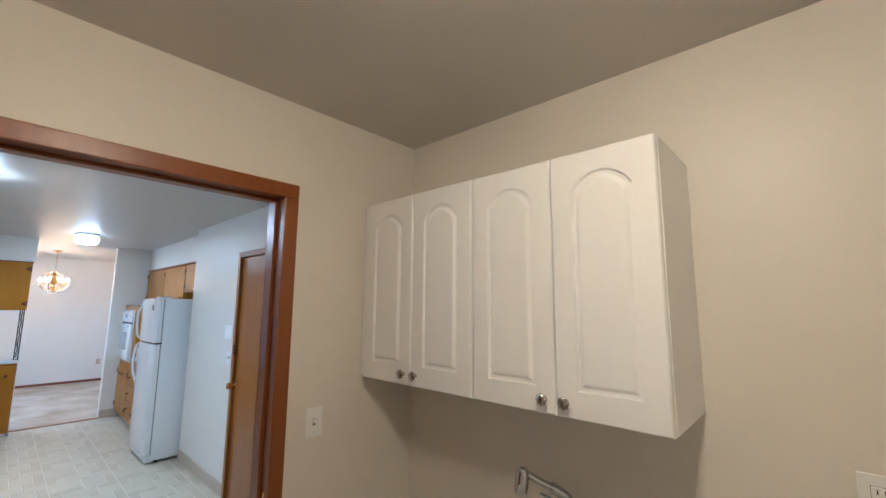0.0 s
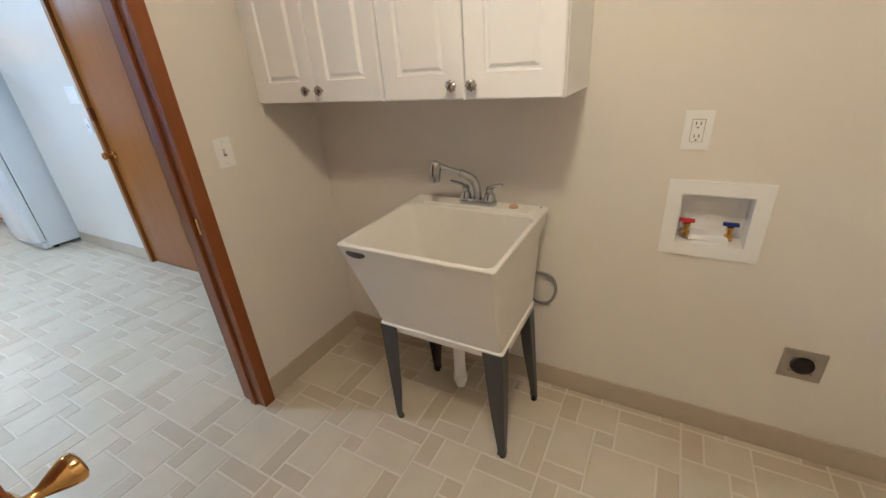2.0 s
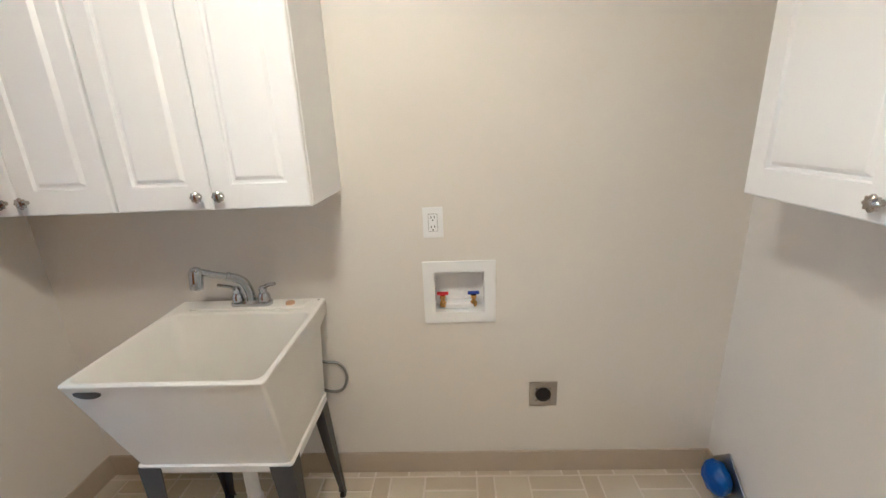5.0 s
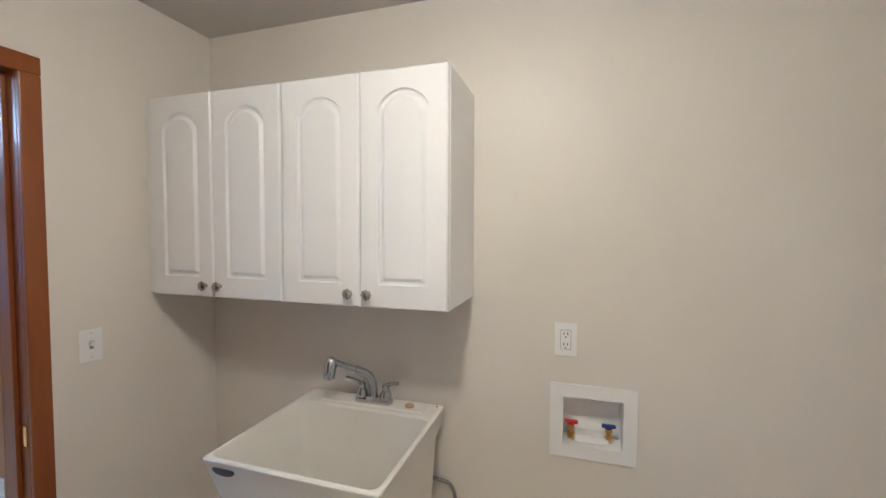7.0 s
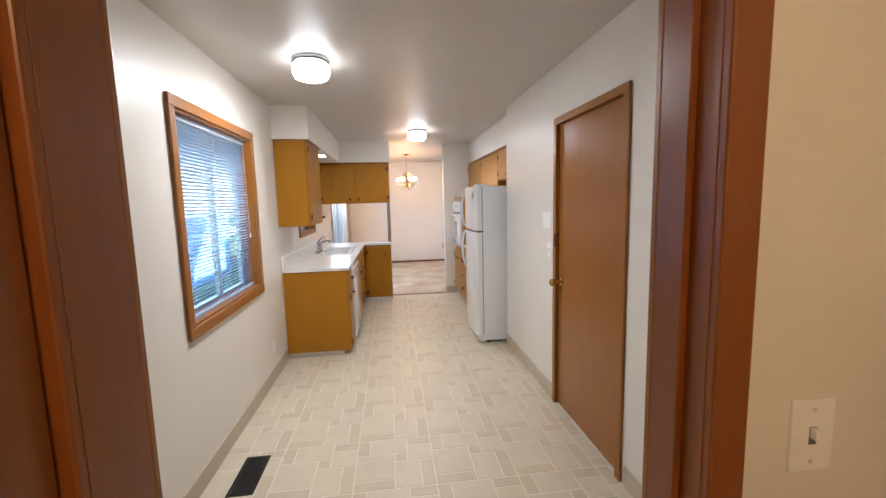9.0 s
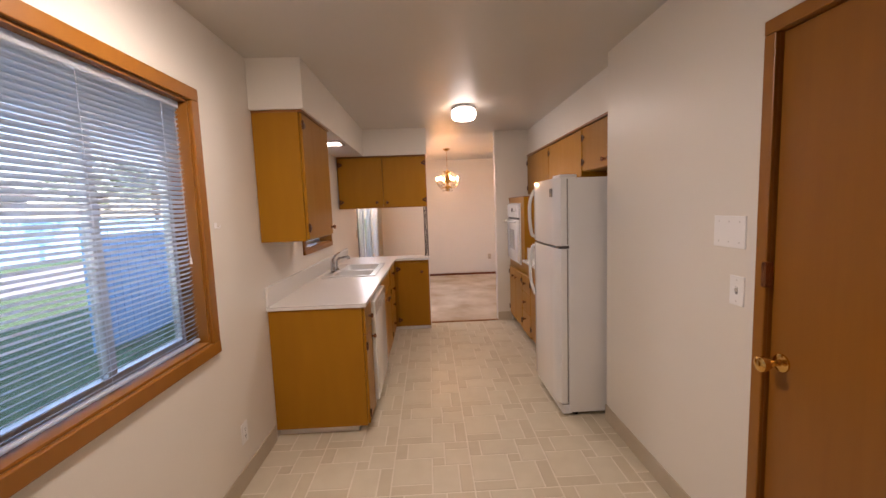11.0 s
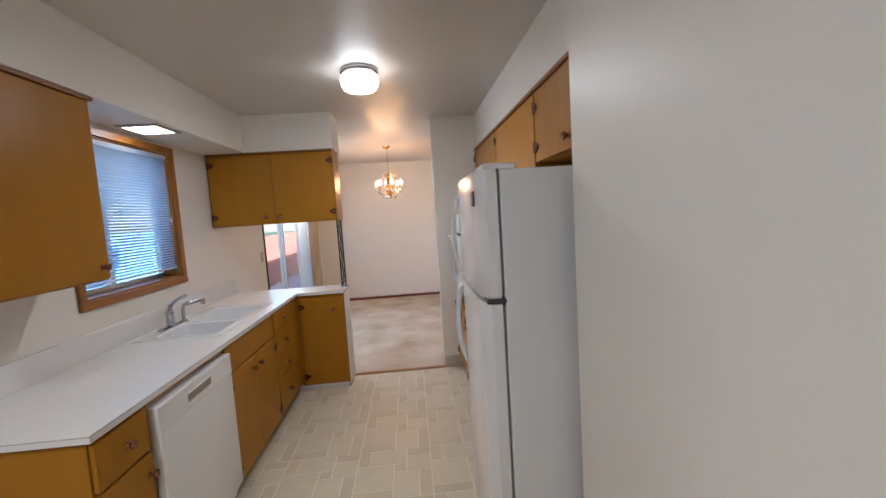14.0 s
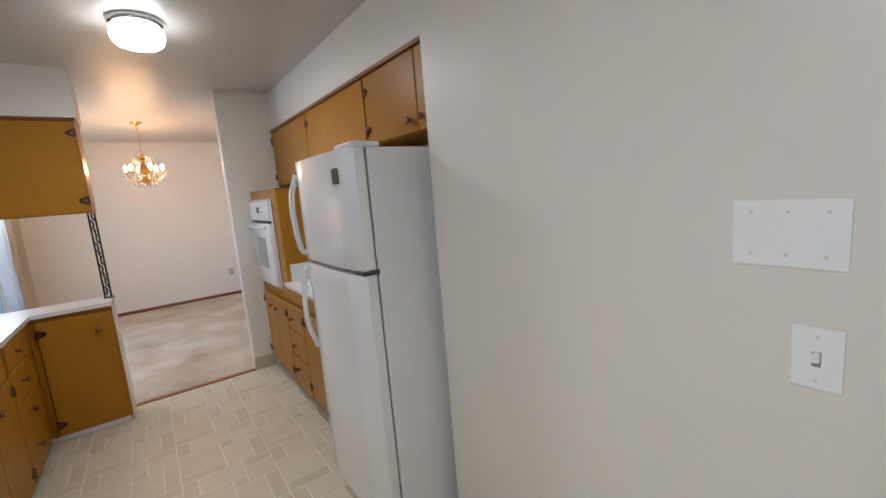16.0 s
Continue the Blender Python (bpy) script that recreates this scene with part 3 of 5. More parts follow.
# sliding glass door of the dining room
x0, x1, z0, z1 = SLIDER
sl = thing("sliding_door", (x0, LEFT_Y - 0.1, 0.03), "aluminium framed sliding glass patio door", "sliding door", kind="structure")
yb = LEFT_Y - 0.12
part("door_track", cells([x0, x0 + 0.03, x1 - 0.03, x1], [yb, yb + 0.10], [z0, z0 + 0.03, z1 - 0.03, z1], lambda x, y, z: not (x0 + 0.03 < x < x1 - 0.03 and z0 + 0.03 < z < z1 - 0.03)), ALU, sl)
mid = (x0 + x1) / 2 + 0.08
for a, b, y in ((x0 + 0.03, mid + 0.03, yb + 0.015), (mid - 0.03, x1 - 0.03, yb + 0.055)):
    pn = part("sliding_panel", cells([a, a + 0.05, b - 0.05, b], [y, y + 0.03], [z0 + 0.03, z0 + 0.09, z1 - 0.09, z1 - 0.03],
              lambda x, yy, z: not (a + 0.05 < x < b - 0.05 and z0 + 0.09 < z < z1 - 0.09)), ALU, sl)
    part("pane", box((a + 0.048, y + 0.012, z0 + 0.088), (b - 0.048, y + 0.017, z1 - 0.088)), GLASS, pn, hide=True)
part("door_jamb", box((x1, LEFT_Y - 0.15, 0), (x1 + 0.02, LEFT_Y + 0.012, z1 + 0.03), 0.002), BLACKIRON, sl, "dark edge of the door frame")


def drape(name, xa, xb, y, za, zb, folds, label):
    """A hanging cloth with rounded folds."""
    ob = thing(name, ((xa + xb) / 2, y, za), label, "curtain")
    bm = bmesh.new()
    n = folds * 8
    cols = []
    for i in range(n + 1):
        u = i / n
        amp = 0.036 + 0.014 * math.sin(7 * u)
        cols.append([bm.verts.new((xa + (xb - xa) * u + 0.006 * math.sin(5 * z + 9 * u), y + amp * math.sin(2 * math.pi * folds * u) * (0.8 + 0.2 * z), za + (zb - za) * z)) for z in (0, 0.25, 0.5, 0.75, 1)])
    for p, q in zip(cols, cols[1:]):
        for k in range(4):
            bm.faces.new((p[k], q[k], q[k + 1], p[k + 1]))
    bmesh.ops.solidify(bm, geom=bm.faces[:], thickness=0.002)
    part("cloth", bm, CURTAIN, ob, smooth=True)
    return ob


dr = drape("curtain", -11.78, -10.62, LEFT_Y + 0.06, 0.03, 2.12, 6, "cream sheer curtain drawn to the side of the patio door")
part("curtain_rail", box((-12.2, LEFT_Y + 0.03, 2.12), (-9.3, LEFT_Y + 0.07, 2.145), 0.003), ALU, dr, "white curtain track")


# ---- lamps ----
def ceiling_lamp(at, mat, side, label, r=0.113):
    x, y = at
    ob = thing("ceiling_lamp", (x, y, TOP), label, "ceiling lamp", "round ceiling lamps")
    part("canopy", lathe([(0, 0), (r + 0.004, 0), (r + 0.008, -0.012), (r + 0.004, -0.026), (r - 0.006, -0.034), (0, -0.034)], (x, y, TOP), seg=40), CHROME, ob, "chrome rim", True)
    sh = part("shade", lathe([(r - 0.010, -0.034), (r + 0.002, -0.043), (r + 0.005, -0.078), (r - 0.004, -0.106), (r - 0.018, -0.118)], (x, y, TOP), seg=40), side, ob, "lit white glass shade", True)
    part("shade_bottom", lathe([(r - 0.018, -0.118), (r - 0.034, -0.124), (r * 0.4, -0.128), (0, -0.129)], (x, y, TOP), seg=40), mat, sh, "bright glass underside", True)
    return ob


ceiling_lamp((-4.594, 0.229), SHADE_B, SHADE_SIDE, "round white glass ceiling lamp with a chrome rim, lit")
ceiling_lamp((-7.203, 1.075), SHADE_K, SHADE_SIDE, "round white glass ceiling lamp with a chrome rim, lit")
ceiling_lamp((-0.90, 0.62), SHADE_L, SHADE_L, "round warm white ceiling lamp of the laundry, lit")

rl = thing("soffit_light", (-7.17, -0.195, 2.163), "square lit light set into the soffit above the sink", "recessed light")
part("frame", cells([-7.30, -7.275, -7.075, -7.05], [-0.31, -0.288, -0.102, -0.08], [2.152, 2.163], lambda x, y, z: not (-7.275 < x < -7.075 and -0.288 < y < -0.102)), STEEL, rl, "thin metal frame")
part("lens", box((-7.274, -0.287, 2.155), (-7.076, -0.103, 2.1625), 0.001), PANEL, rl, "glowing white lens")

# chandelier
CX, CY = -10.55, 1.055
ch = thing("chandelier", (CX, CY, DINING_TOP), "brass chandelier with candle bulbs and crystal drops, lit", "chandelier")
part("canopy", lathe([(0, 0), (0.065, 0), (0.062, -0.012), (0.03, -0.028), (0.008, -0.04), (0, -0.04)], (CX, CY, DINING_TOP)), BRASS, ch, "brass ceiling rose", True)
zt, zb = DINING_TOP - 0.04, 2.185
for k in range(9):
    z = zt - (zt - zb) * (k + 0.5) / 9
    h = (zt - zb) / 9 * 0.68
    lk = [(CX + (0.008 * math.cos(t) if k % 2 else 0), CY + (0 if k % 2 else 0.008 * math.cos(t)), z + h * math.sin(t)) for t in [2 * math.pi * i / 10 for i in range(11)]]
    part("chain_link", tube(lk, 0.002, 6), BRASS, ch)
part("body", lathe([(0, 2.195), (0.012, 2.19), (0.02, 2.17), (0.045, 2.155), (0.05, 2.14), (0.022, 2.12), (0.018, 2.08), (0.035, 2.05), (0.055, 2.01), (0.045, 1.97), (0.02, 1.945), (0.03, 1.915), (0.055, 1.895), (0.05, 1.87), (0.02, 1.845), (0.012, 1.81), (0, 1.80)], (CX, CY, 0), seg=24), BRASS, ch, "turned brass body", True)
drop = lathe([(0, 0), (0.008, -0.012), (0.006, -0.026), (0, -0.034)], (0, 0, 0), seg=6)
drop_me = mesh_of("crystal_drop", drop, CRYSTAL)
for k in range(6):
    a = 2 * math.pi * k / 6 + 0.3
    ca, sa = math.cos(a), math.sin(a)
    at = lambda r, z: (CX + 1.16 * r * ca, CY + 1.16 * r * sa, z)
    arm = part("arm", tube(curve([at(0.03, 1.90), at(0.08, 1.865), at(0.13, 1.885), at(0.155, 1.935), at(0.155, 1.965)], 6), 0.0055, 8), BRASS, ch, "curved brass arm", True)
    part("drip_pan", lathe([(0, 0), (0.012, 0), (0.034, 0.010), (0.036, 0.014), (0.012, 0.008), (0, 0.008)], at(0.155, 1.962), seg=16), BRASS, arm, "", True)
    part("candle_sleeve", cyl(at(0.155, 1.968), at(0.155, 2.012), 0.010), PLASTIC, arm, "ivory candle sleeve")
    part("bulb", lathe([(0, 0), (0.010, 0.004), (0.0135, 0.018), (0.011, 0.034), (0.005, 0.048), (0, 0.055)], at(0.155, 2.010), seg=14), BULB, arm, "glowing candle bulb", True)
    for r, z in ((0.155, 1.952), (0.180, 1.958), (0.132, 1.955), (0.10, 1.862)):
        repeat("crystal_drop", drop_me, ch, at(r, z))
    part("upper_arm", tube(curve([at(0.02, 2.13), at(0.06, 2.16), at(0.085, 2.13), at(0.075, 2.095)], 5), 0.0035, 6), BRASS, ch)
    for r, z in ((0.085, 2.095), (0.06, 2.135)):
        repeat("crystal_drop", drop_me, ch, at(r, z))
    chain = curve([at(0.085, 2.10), at(0.125, 2.02), at(0.155, 1.968)], 5)
    part("bead_string", tube(chain, 0.0032, 6), CRYSTAL, ch)
for k in range(18):
    a0, a1 = 2 * math.pi * (k // 3) / 6 + 0.3, 2 * math.pi * (k // 3 + 1) / 6 + 0.3
    f = (k % 3 + 1) / 4
    a, dip = a0 + (a1 - a0) * f, 0.045 * math.sin(math.pi * f)
    repeat("crystal_drop", drop_me, ch, (CX + 0.165 * math.cos(a), CY + 0.165 * math.sin(a), 1.955 - dip))
for k in range(6):
    a0 = 2 * math.pi * k / 6 + 0.3
    swag = [(CX + 0.172 * math.cos(a0 + 0.1745 * i), CY + 0.172 * math.sin(a0 + 0.1745 * i), 1.962 - 0.045 * math.sin(math.pi * i / 6)) for i in range(7)]
    part("bead_swag", tube(swag, 0.0035, 6), CRYSTAL, ch)
for k in range(10):
    a = 2 * math.pi * k / 10
    repeat("crystal_drop", drop_me, ch, (CX + 0.085 * math.cos(a + 0.3), CY + 0.085 * math.sin(a + 0.3), 1.835))
    repeat("crystal_drop", drop_me, ch, (CX + 0.045 * math.cos(a), CY + 0.045 * math.sin(a), 1.845))


# ---- laundry ----
def arch_door(parent, o, ux, un, w, h, t=0.019):
    """A white door with a raised panel under a rounded arch. o: lower corner, ux: along, un: outward."""
    o, ux, un, uz = Vector(o), Vector(ux), Vector(un), Vector((0, 0, 1))
    M = 14
    m = 0.062

    def outline(off, depth):
        a, b = m + off, w - m - off
        side, rise = h - 0.115 - off, 0.052 - off * 0.15
        pts = [(a, m + 0.012 + off), (b, m + 0.012 + off)]
        for i in range(M + 1):
            s = 1 - 2 * i / M
            flat = min(1.0, (1 - abs(s)) / 0.12)
            pts.append((w / 2 + s * (b - a) / 2, side + (rise * (1 - s * s) ** 0.8 * (0.55 + 0.45 * flat) if abs(s) < 1 else 0)))
        return [o + ux * x + uz * z + un * depth for x, z in pts]

    def frame_rect(inset, depth):
        pts = [(inset, inset), (w - inset, inset)] + [(w - inset - (w - 2 * inset) * i / M, h - inset) for i in range(M + 1)]
        return [o + ux * x + uz * z + un * depth for x, z in pts]

    loops = [frame_rect(0, 0), frame_rect(0, t - 0.004), frame_rect(0.004, t), outline(0, t), outline(0.003, t - 0.010), outline(0.011, t - 0.010),
             outline(0.021, t - 0.0005), outline(0.024, t)]
    return part("door", loft(loops), WHITE, parent, smooth=False)


def flower_knob(parent, at, axis):
    bm = lathe([(0, 0), (0.007, 0), (0.006, 0.010), (0.012, 0.014), (0.0165, 0.019), (0.016, 0.025), (0.009, 0.030), (0, 0.031)], at, axis, 32)
    ax, p = Vector(axis), Vector(at)
    for v in bm.verts:
        d = v.co - p
        up = ax * d.dot(ax)
        side = d - up
        if side.length > 0.009:
            s = ax.orthogonal().normalized()
            a = math.atan2(side.dot(ax.cross(s)), side.dot(s))
            v.co = p + up + side * (1 + 0.13 * math.cos(8 * a))
    part("knob", bm, NICKEL, parent, "nickel flower-shaped knob", True)


def white_unit(o, ux, un, w, h, depth, label, group):
    """A wall unit with two arched doors."""
    O, X, N = Vector(o), Vector(ux), Vector(un)
    ob = thing("wall_cabinet", o, label, "cabinet", group)
    part("body", box(O, O + X * w - N * depth + Vector((0, 0, h)), 0.0015), WHITE, ob)
    dw = w / 2 - 0.0045
    for k in (0, 1):
        d = arch_door(ob, O + X * (0.002 + k * (w / 2 + 0.0005)) + N * 0.002, X, N, dw, h)
        flower_knob(d, O + X * (w / 2 + (0.032 if k else -0.035)) + N * 0.020 + Vector((0, 0, 0.042)), N)
    return ob


CAB_Z, CAB_H = 1.336, 0.75
for x in (-2.232, -1.628):
    white_unit((x, 1.534, CAB_Z), (1, 0, 0), (0, -1, 0), 0.598, CAB_H, 0.314, "white wall cabinet with arched raised-panel doors", "white laundry wall cabinets")
part("filler", box((-2.288, 1.545, CAB_Z), (-2.2335, 1.846, CAB_Z + CAB_H), 0.001), WHITE, bpy.data.objects["wall_cabinet"], "narrow white filler strip")
for k in range(2):
    white_unit((0.236, 1.495 - 0.84 * k, CAB_Z), (0, -1, 0), (-1, 0, 0), 0.838, CAB_H, 0.266, "white wall cabinet with arched doors on the side wall", "white side wall cabinets")

# utility tub
tb = thing("utility_sink", (-1.43, 1.56, 0), "white plastic laundry tub on dark grey metal legs", "utility sink")
x0, x1, y0, y1, z = -1.73, -1.14, 1.265, 1.838, 0.900
bx0, bx1, by0, by1, bz = -1.675, -1.165, 1.385, 1.755, 0.475
ix0, ix1, iy0, iy1 = x0 + 0.018, x1 - 0.018, y0 + 0.018, 1.715
R = 0.012
bowl = loft([rect(bx0, bx1, by0, by1, bz, R), rect(bx0 - 0.004, bx1 + 0.004, by0 - 0.005, by1, bz + 0.004, R), rect(bx0 - 0.007, bx1 + 0.006, by0 - 0.012, by1, bz + 0.035, R),
             rect(bx0 + 0.001, bx1 - 0.001, by0 - 0.006, by1, bz + 0.040, R), rect(x0 + 0.012, x1 - 0.006, y0 + 0.024, 1.758, z - 0.085, R), rect(x0 + 0.008, x1 - 0.004, y0 + 0.017, y1 - 0.002, z - 0.060, R), rect(x0 + 0.001, x1 - 0.001, y0 + 0.002, y1 - 0.001, z - 0.012, R), rect(x0, x1, y0, y1, z - 0.009, R),
             rect(x0, x1, y0, y1, z - 0.004, R), rect(x0 + 0.004, x1 - 0.004, y0 + 0.004, y1 - 0.003, z, R), rect(ix0 - 0.004, ix1 + 0.004, iy0 - 0.004, iy1 + 0.006, z, 0.03),
             rect(ix0, ix1, iy0, iy1, z - 0.006, 0.034), rect(ix0 + 0.02, ix1 - 0.02, iy0 + 0.05, iy1 - 0.012, z - 0.20, 0.045),
             rect(ix0 + 0.045, ix1 - 0.04, iy0 + 0.10, iy1 - 0.03, bz + 0.045, 0.05), rect(ix0 + 0.09, ix1 - 0.08, iy0 + 0.15, iy1 - 0.07, bz + 0.028, 0.05)])
tubpart = part("basin", bowl, TUB, tb, "white moulded tub", True)
part("basin_drain", lathe([(0, 0), (0.03, 0), (0.036, 0.003), (0.03, 0.004), (0.024, 0.001), (0, 0.001)], (-1.43, 1.55, bz + 0.0285), seg=24), CHROME, tubpart, "chrome drain ring", True)
part("back_ledge", box((ix0 + 0.06, 1.742, z - 0.001), (ix1 - 0.04, 1.822, z + 0.006), 0.003, 2), TUB, tb)
oval = lathe([(0, 0), (0.042, 0), (0.042, 0.003), (0.036, 0.0045), (0, 0.0045)], (0, 0, 0), (0, -1, 0), 28)
for v in oval.verts:
    v.co.z *= 0.40
    v.co = Vector((v.co.x - 1.655, v.co.y + 1.2755, v.co.z + 0.868))
part("badge", oval, LEGGREY, tb, "small grey oval badge", True)


def tub_leg(tx, ty, fx, fy, sx, sy):
    """A pressed steel leg, an angle section that narrows to a small foot."""
    bm = bmesh.new()
    rings = []
    for f, w in ((0, 0.078), (0.55, 0.055), (0.94, 0.030), (1, 0.034)):
        cx, cy, cz = tx + (fx - tx) * f, ty + (fy - ty) * f, bz + 0.03 - (bz + 0.022) * f
        t = 0.004
        pts = [(0, 0), (w, 0), (w, t), (t, t), (t, w * 0.8), (0, w * 0.8)]
        rings.append([(cx + sx * a, cy + sy * b, cz) for a, b in pts])
    lg = part("leg", loft(rings), LEGGREY, tb, "dark grey tapered steel leg")
    part("foot", lathe([(0, 0), (0.014, 0), (0.012, 0.012), (0, 0.012)], (fx + sx * 0.014, fy + sy * 0.012, 0.0), seg=12), DARK, lg)


tub_leg(-1.680, 1.372, -1.662, 1.366, 1, 1)
tub_leg(-1.158, 1.372, -1.150, 1.368, -1, 1)
tub_leg(-1.672, 1.73, -1.655, 1.72, 1, -1)
tub_leg(-1.163, 1.75, -1.125, 1.73, -1, -1)
part("drain_pipe", lathe([(0, 0.50), (0.036, 0.50), (0.036, 0.455), (0.030, 0.45), (0.030, 0.40), (0.036, 0.395), (0.036, 0.365), (0.024, 0.36), (0.026, 0.18), (0.031, 0.175), (0.031, 0.155), (0.020, 0.115), (0, 0.11)], (-1.43, 1.56, 0), seg=18), PLASTIC, tb, "white plastic drain pipe", True)
part("drain_arm", tube(curve([(-1.43, 1.56, 0.42), (-1.40, 1.66, 0.41), (-1.39, 1.76, 0.43), (-1.39, 1.846, 0.43)], 6), 0.02, 12), PLASTIC, tb, "white plastic waste pipe", True)
part("supply_hose", tube(curve([(-1.30, 1.80, 0.70), (-1.20, 1.82, 0.62), (-1.125, 1.83, 0.600), (-1.098, 1.832, 0.565), (-1.095, 1.833, 0.515), (-1.12, 1.836, 0.465), (-1.17, 1.835, 0.455), (-1.25, 1.83, 0.49)], 7), 0.0062, 10), GREYSTEEL, tb, "grey braided supply hose", True)
part("plug", lathe([(0, 0), (0.018, 0), (0.018, 0.006), (0.014, 0.010), (0, 0.011)], (-1.262, 1.775, z + 0.006), seg=18), CORK, tb, "tan round plug on the ledge", True)
part("screw", lathe([(0, 0), (0.004, 0), (0, 0.003)], (-1.165, 1.82, z), seg=8), DARK, tb)

# tub tap with a pull-out spout turned to the side
fb = (-1.415, 1.778, z + 0.006)
fa = thing("tub_faucet", fb, "chrome two-handle faucet with a long spout on the tub", "faucet")
part("deck_plate", loft([rect(fb[0] - 0.080, fb[0] + 0.080, fb[1] - 0.024, fb[1] + 0.024, fb[2], 0.02), rect(fb[0] - 0.080, fb[0] + 0.080, fb[1] - 0.024, fb[1] + 0.024, fb[2] + 0.012, 0.02),
                         rect(fb[0] - 0.070, fb[0] + 0.070, fb[1] - 0.016, fb[1] + 0.016, fb[2] + 0.022, 0.014)]), CHROME, fa, "", True)
for s in (-1, 1):
    h = part("handle_hub", lathe([(0, 0), (0.024, 0), (0.022, 0.02), (0.014, 0.034), (0.016, 0.048), (0.010, 0.058), (0, 0.06)], (fb[0] + s * 0.052, fb[1], fb[2] + 0.018), seg=20), CHROME, fa, "", True)
    part("lever", tube(curve([(fb[0] + s * 0.052, fb[1], fb[2] + 0.068), (fb[0] + s * 0.075, fb[1] - 0.01, fb[2] + 0.082), (fb[0] + s * 0.112, fb[1] - 0.02, fb[2] + 0.092)], 5), 0.007, 10), CHROME, h, "", True)
tip = (-1.556, 1.688, 1.054)
bend = (fb[0] - 0.052, fb[1] - 0.032, fb[2] + 0.130)
riser = part("riser", tube(curve([(fb[0], fb[1], fb[2] + 0.018), (fb[0] - 0.002, fb[1] - 0.001, fb[2] + 0.06), (fb[0] - 0.016, fb[1] - 0.010, fb[2] + 0.104), bend], 7), 0.0165, 14), CHROME, fa, "curved chrome riser", True)
part("collar", lathe([(0, 0), (0.0185, 0), (0.0185, 0.010), (0, 0.010)], bend, (tip[0] - bend[0], tip[1] - bend[1], tip[2] + 0.022 - bend[2]), 16), CHROME, riser, "", True)
part("spout", tube(curve([bend, ((bend[0] + tip[0]) / 2, (bend[1] + tip[1]) / 2, (bend[2] + tip[2] + 0.026) / 2), (tip[0] + 0.012, tip[1] + 0.007, tip[2] + 0.024)], 5), 0.0120, 14), CHROME, fa, "straight chrome pull-out spout", True)
part("spray_head", lathe([(0, 0.046), (0.012, 0.045), (0.021, 0.036), (0.0245, 0.020), (0.0235, -0.012), (0.0225, -0.034), (0.018, -0.040), (0, -0.040)], (tip[0], tip[1], tip[2] - 0.004), (0.12, 0.05, 0.98), 18), CHROME, fa, "chrome spray head", True)


# plates on walls
def wall_plate(name, c, un, w, h, label, kind, mat=PLASTIC):
    """A thin cover plate on a wall. c: centre on the wall; un: outward."""
    c, n = Vector(c), Vector(un)
    s = Vector((0, 0, 1)).cross(n)
    ob = thing(name, c, label, name.replace("_", " "))
    k = part("plate", box(c - s * w / 2 - Vector((0, 0, h / 2)), c + s * w / 2 + n * 0.005 + Vector((0, 0, h / 2)), 0.002, 2), mat, ob)
    z = Vector((0, 0, 1))
    if kind == "light_switch":
        part("toggle", box(c - s * 0.005 - z * 0.004 + n * 0.004, c + s * 0.005 + z * 0.013 + n * 0.016, 0.0015), PLASTIC, ob)
        # this plate's grey imitates the shadow round the toggle
        part("toggle_slot_shade", box(c - s * 0.0065 - z * 0.014 + n * 0.004, c + s * 0.0065 + z * 0.014 + n * 0.0056), GREYSTEEL, ob, "slot plate in the grey of the toggle's shadow")
    if kind == "decorator_outlet":
        r = part("receptacle", box(c - s * 0.0168 - z * 0.0335 + n * 0.004, c + s * 0.0168 + z * 0.0335 + n * 0.0075, 0.0015, 2), mat, ob, "rectangular white insert")
        part("insert_gap", box(c - s * 0.0182 - z * 0.035 + n * 0.004, c + s * 0.0182 + z * 0.035 + n * 0.0053), GREYSTEEL, ob)
        for dz in (-0.019, 0.019):
            for ds in (-0.0065, 0.0065):
                part("slot", box(c + s * (ds - 0.0013) + z * (dz - 0.002) + n * 0.0070, c + s * (ds + 0.0013) + z * (dz + 0.008) + n * 0.0079), DARK, r)
            part("slot", cyl(c + z * (dz - 0.009) + n * 0.0068, c + z * (dz - 0.009) + n * 0.0079, 0.0028, seg=8), DARK, r)
    if kind == "wall_outlet":
        for dz in (-0.021, 0.021):
            r = part("receptacle", box(c - s * 0.0165 + z * (dz - 0.014) + n * 0.004, c + s * 0.0165 + z * (dz + 0.014) + n * 0.0075, 0.003, 2), mat, ob)
            for ds in (-0.0065, 0.0065):
                part("slot", box(c + s * (ds - 0.0012) + z * (dz - 0.003) + n * 0.0070, c + s * (ds + 0.0012) + z * (dz + 0.007) + n * 0.0079), DARK, r)
            part("slot", cyl(c + z * (dz - 0.009) + n * 0.0068, c + z * (dz - 0.009) + n * 0.0079, 0.0026, seg=8), DARK, r)
    for ds, dz in {"blank_plate": ((-0.055, -0.04), (-0.055, 0.04), (0.0, -0.04), (0.0, 0.04), (0.055, -0.04), (0.055, 0.04))}.get(kind, ((0, -h * 0.36), (0, h * 0.36)) if kind == "light_switch" else ((0, 0),)):
        part("screw", cyl(c + s * ds + z * dz + n * 0.0045, c + s * ds + z * dz + n * 0.0062, 0.0032, seg=10), LAMINATE, k)
    return ob


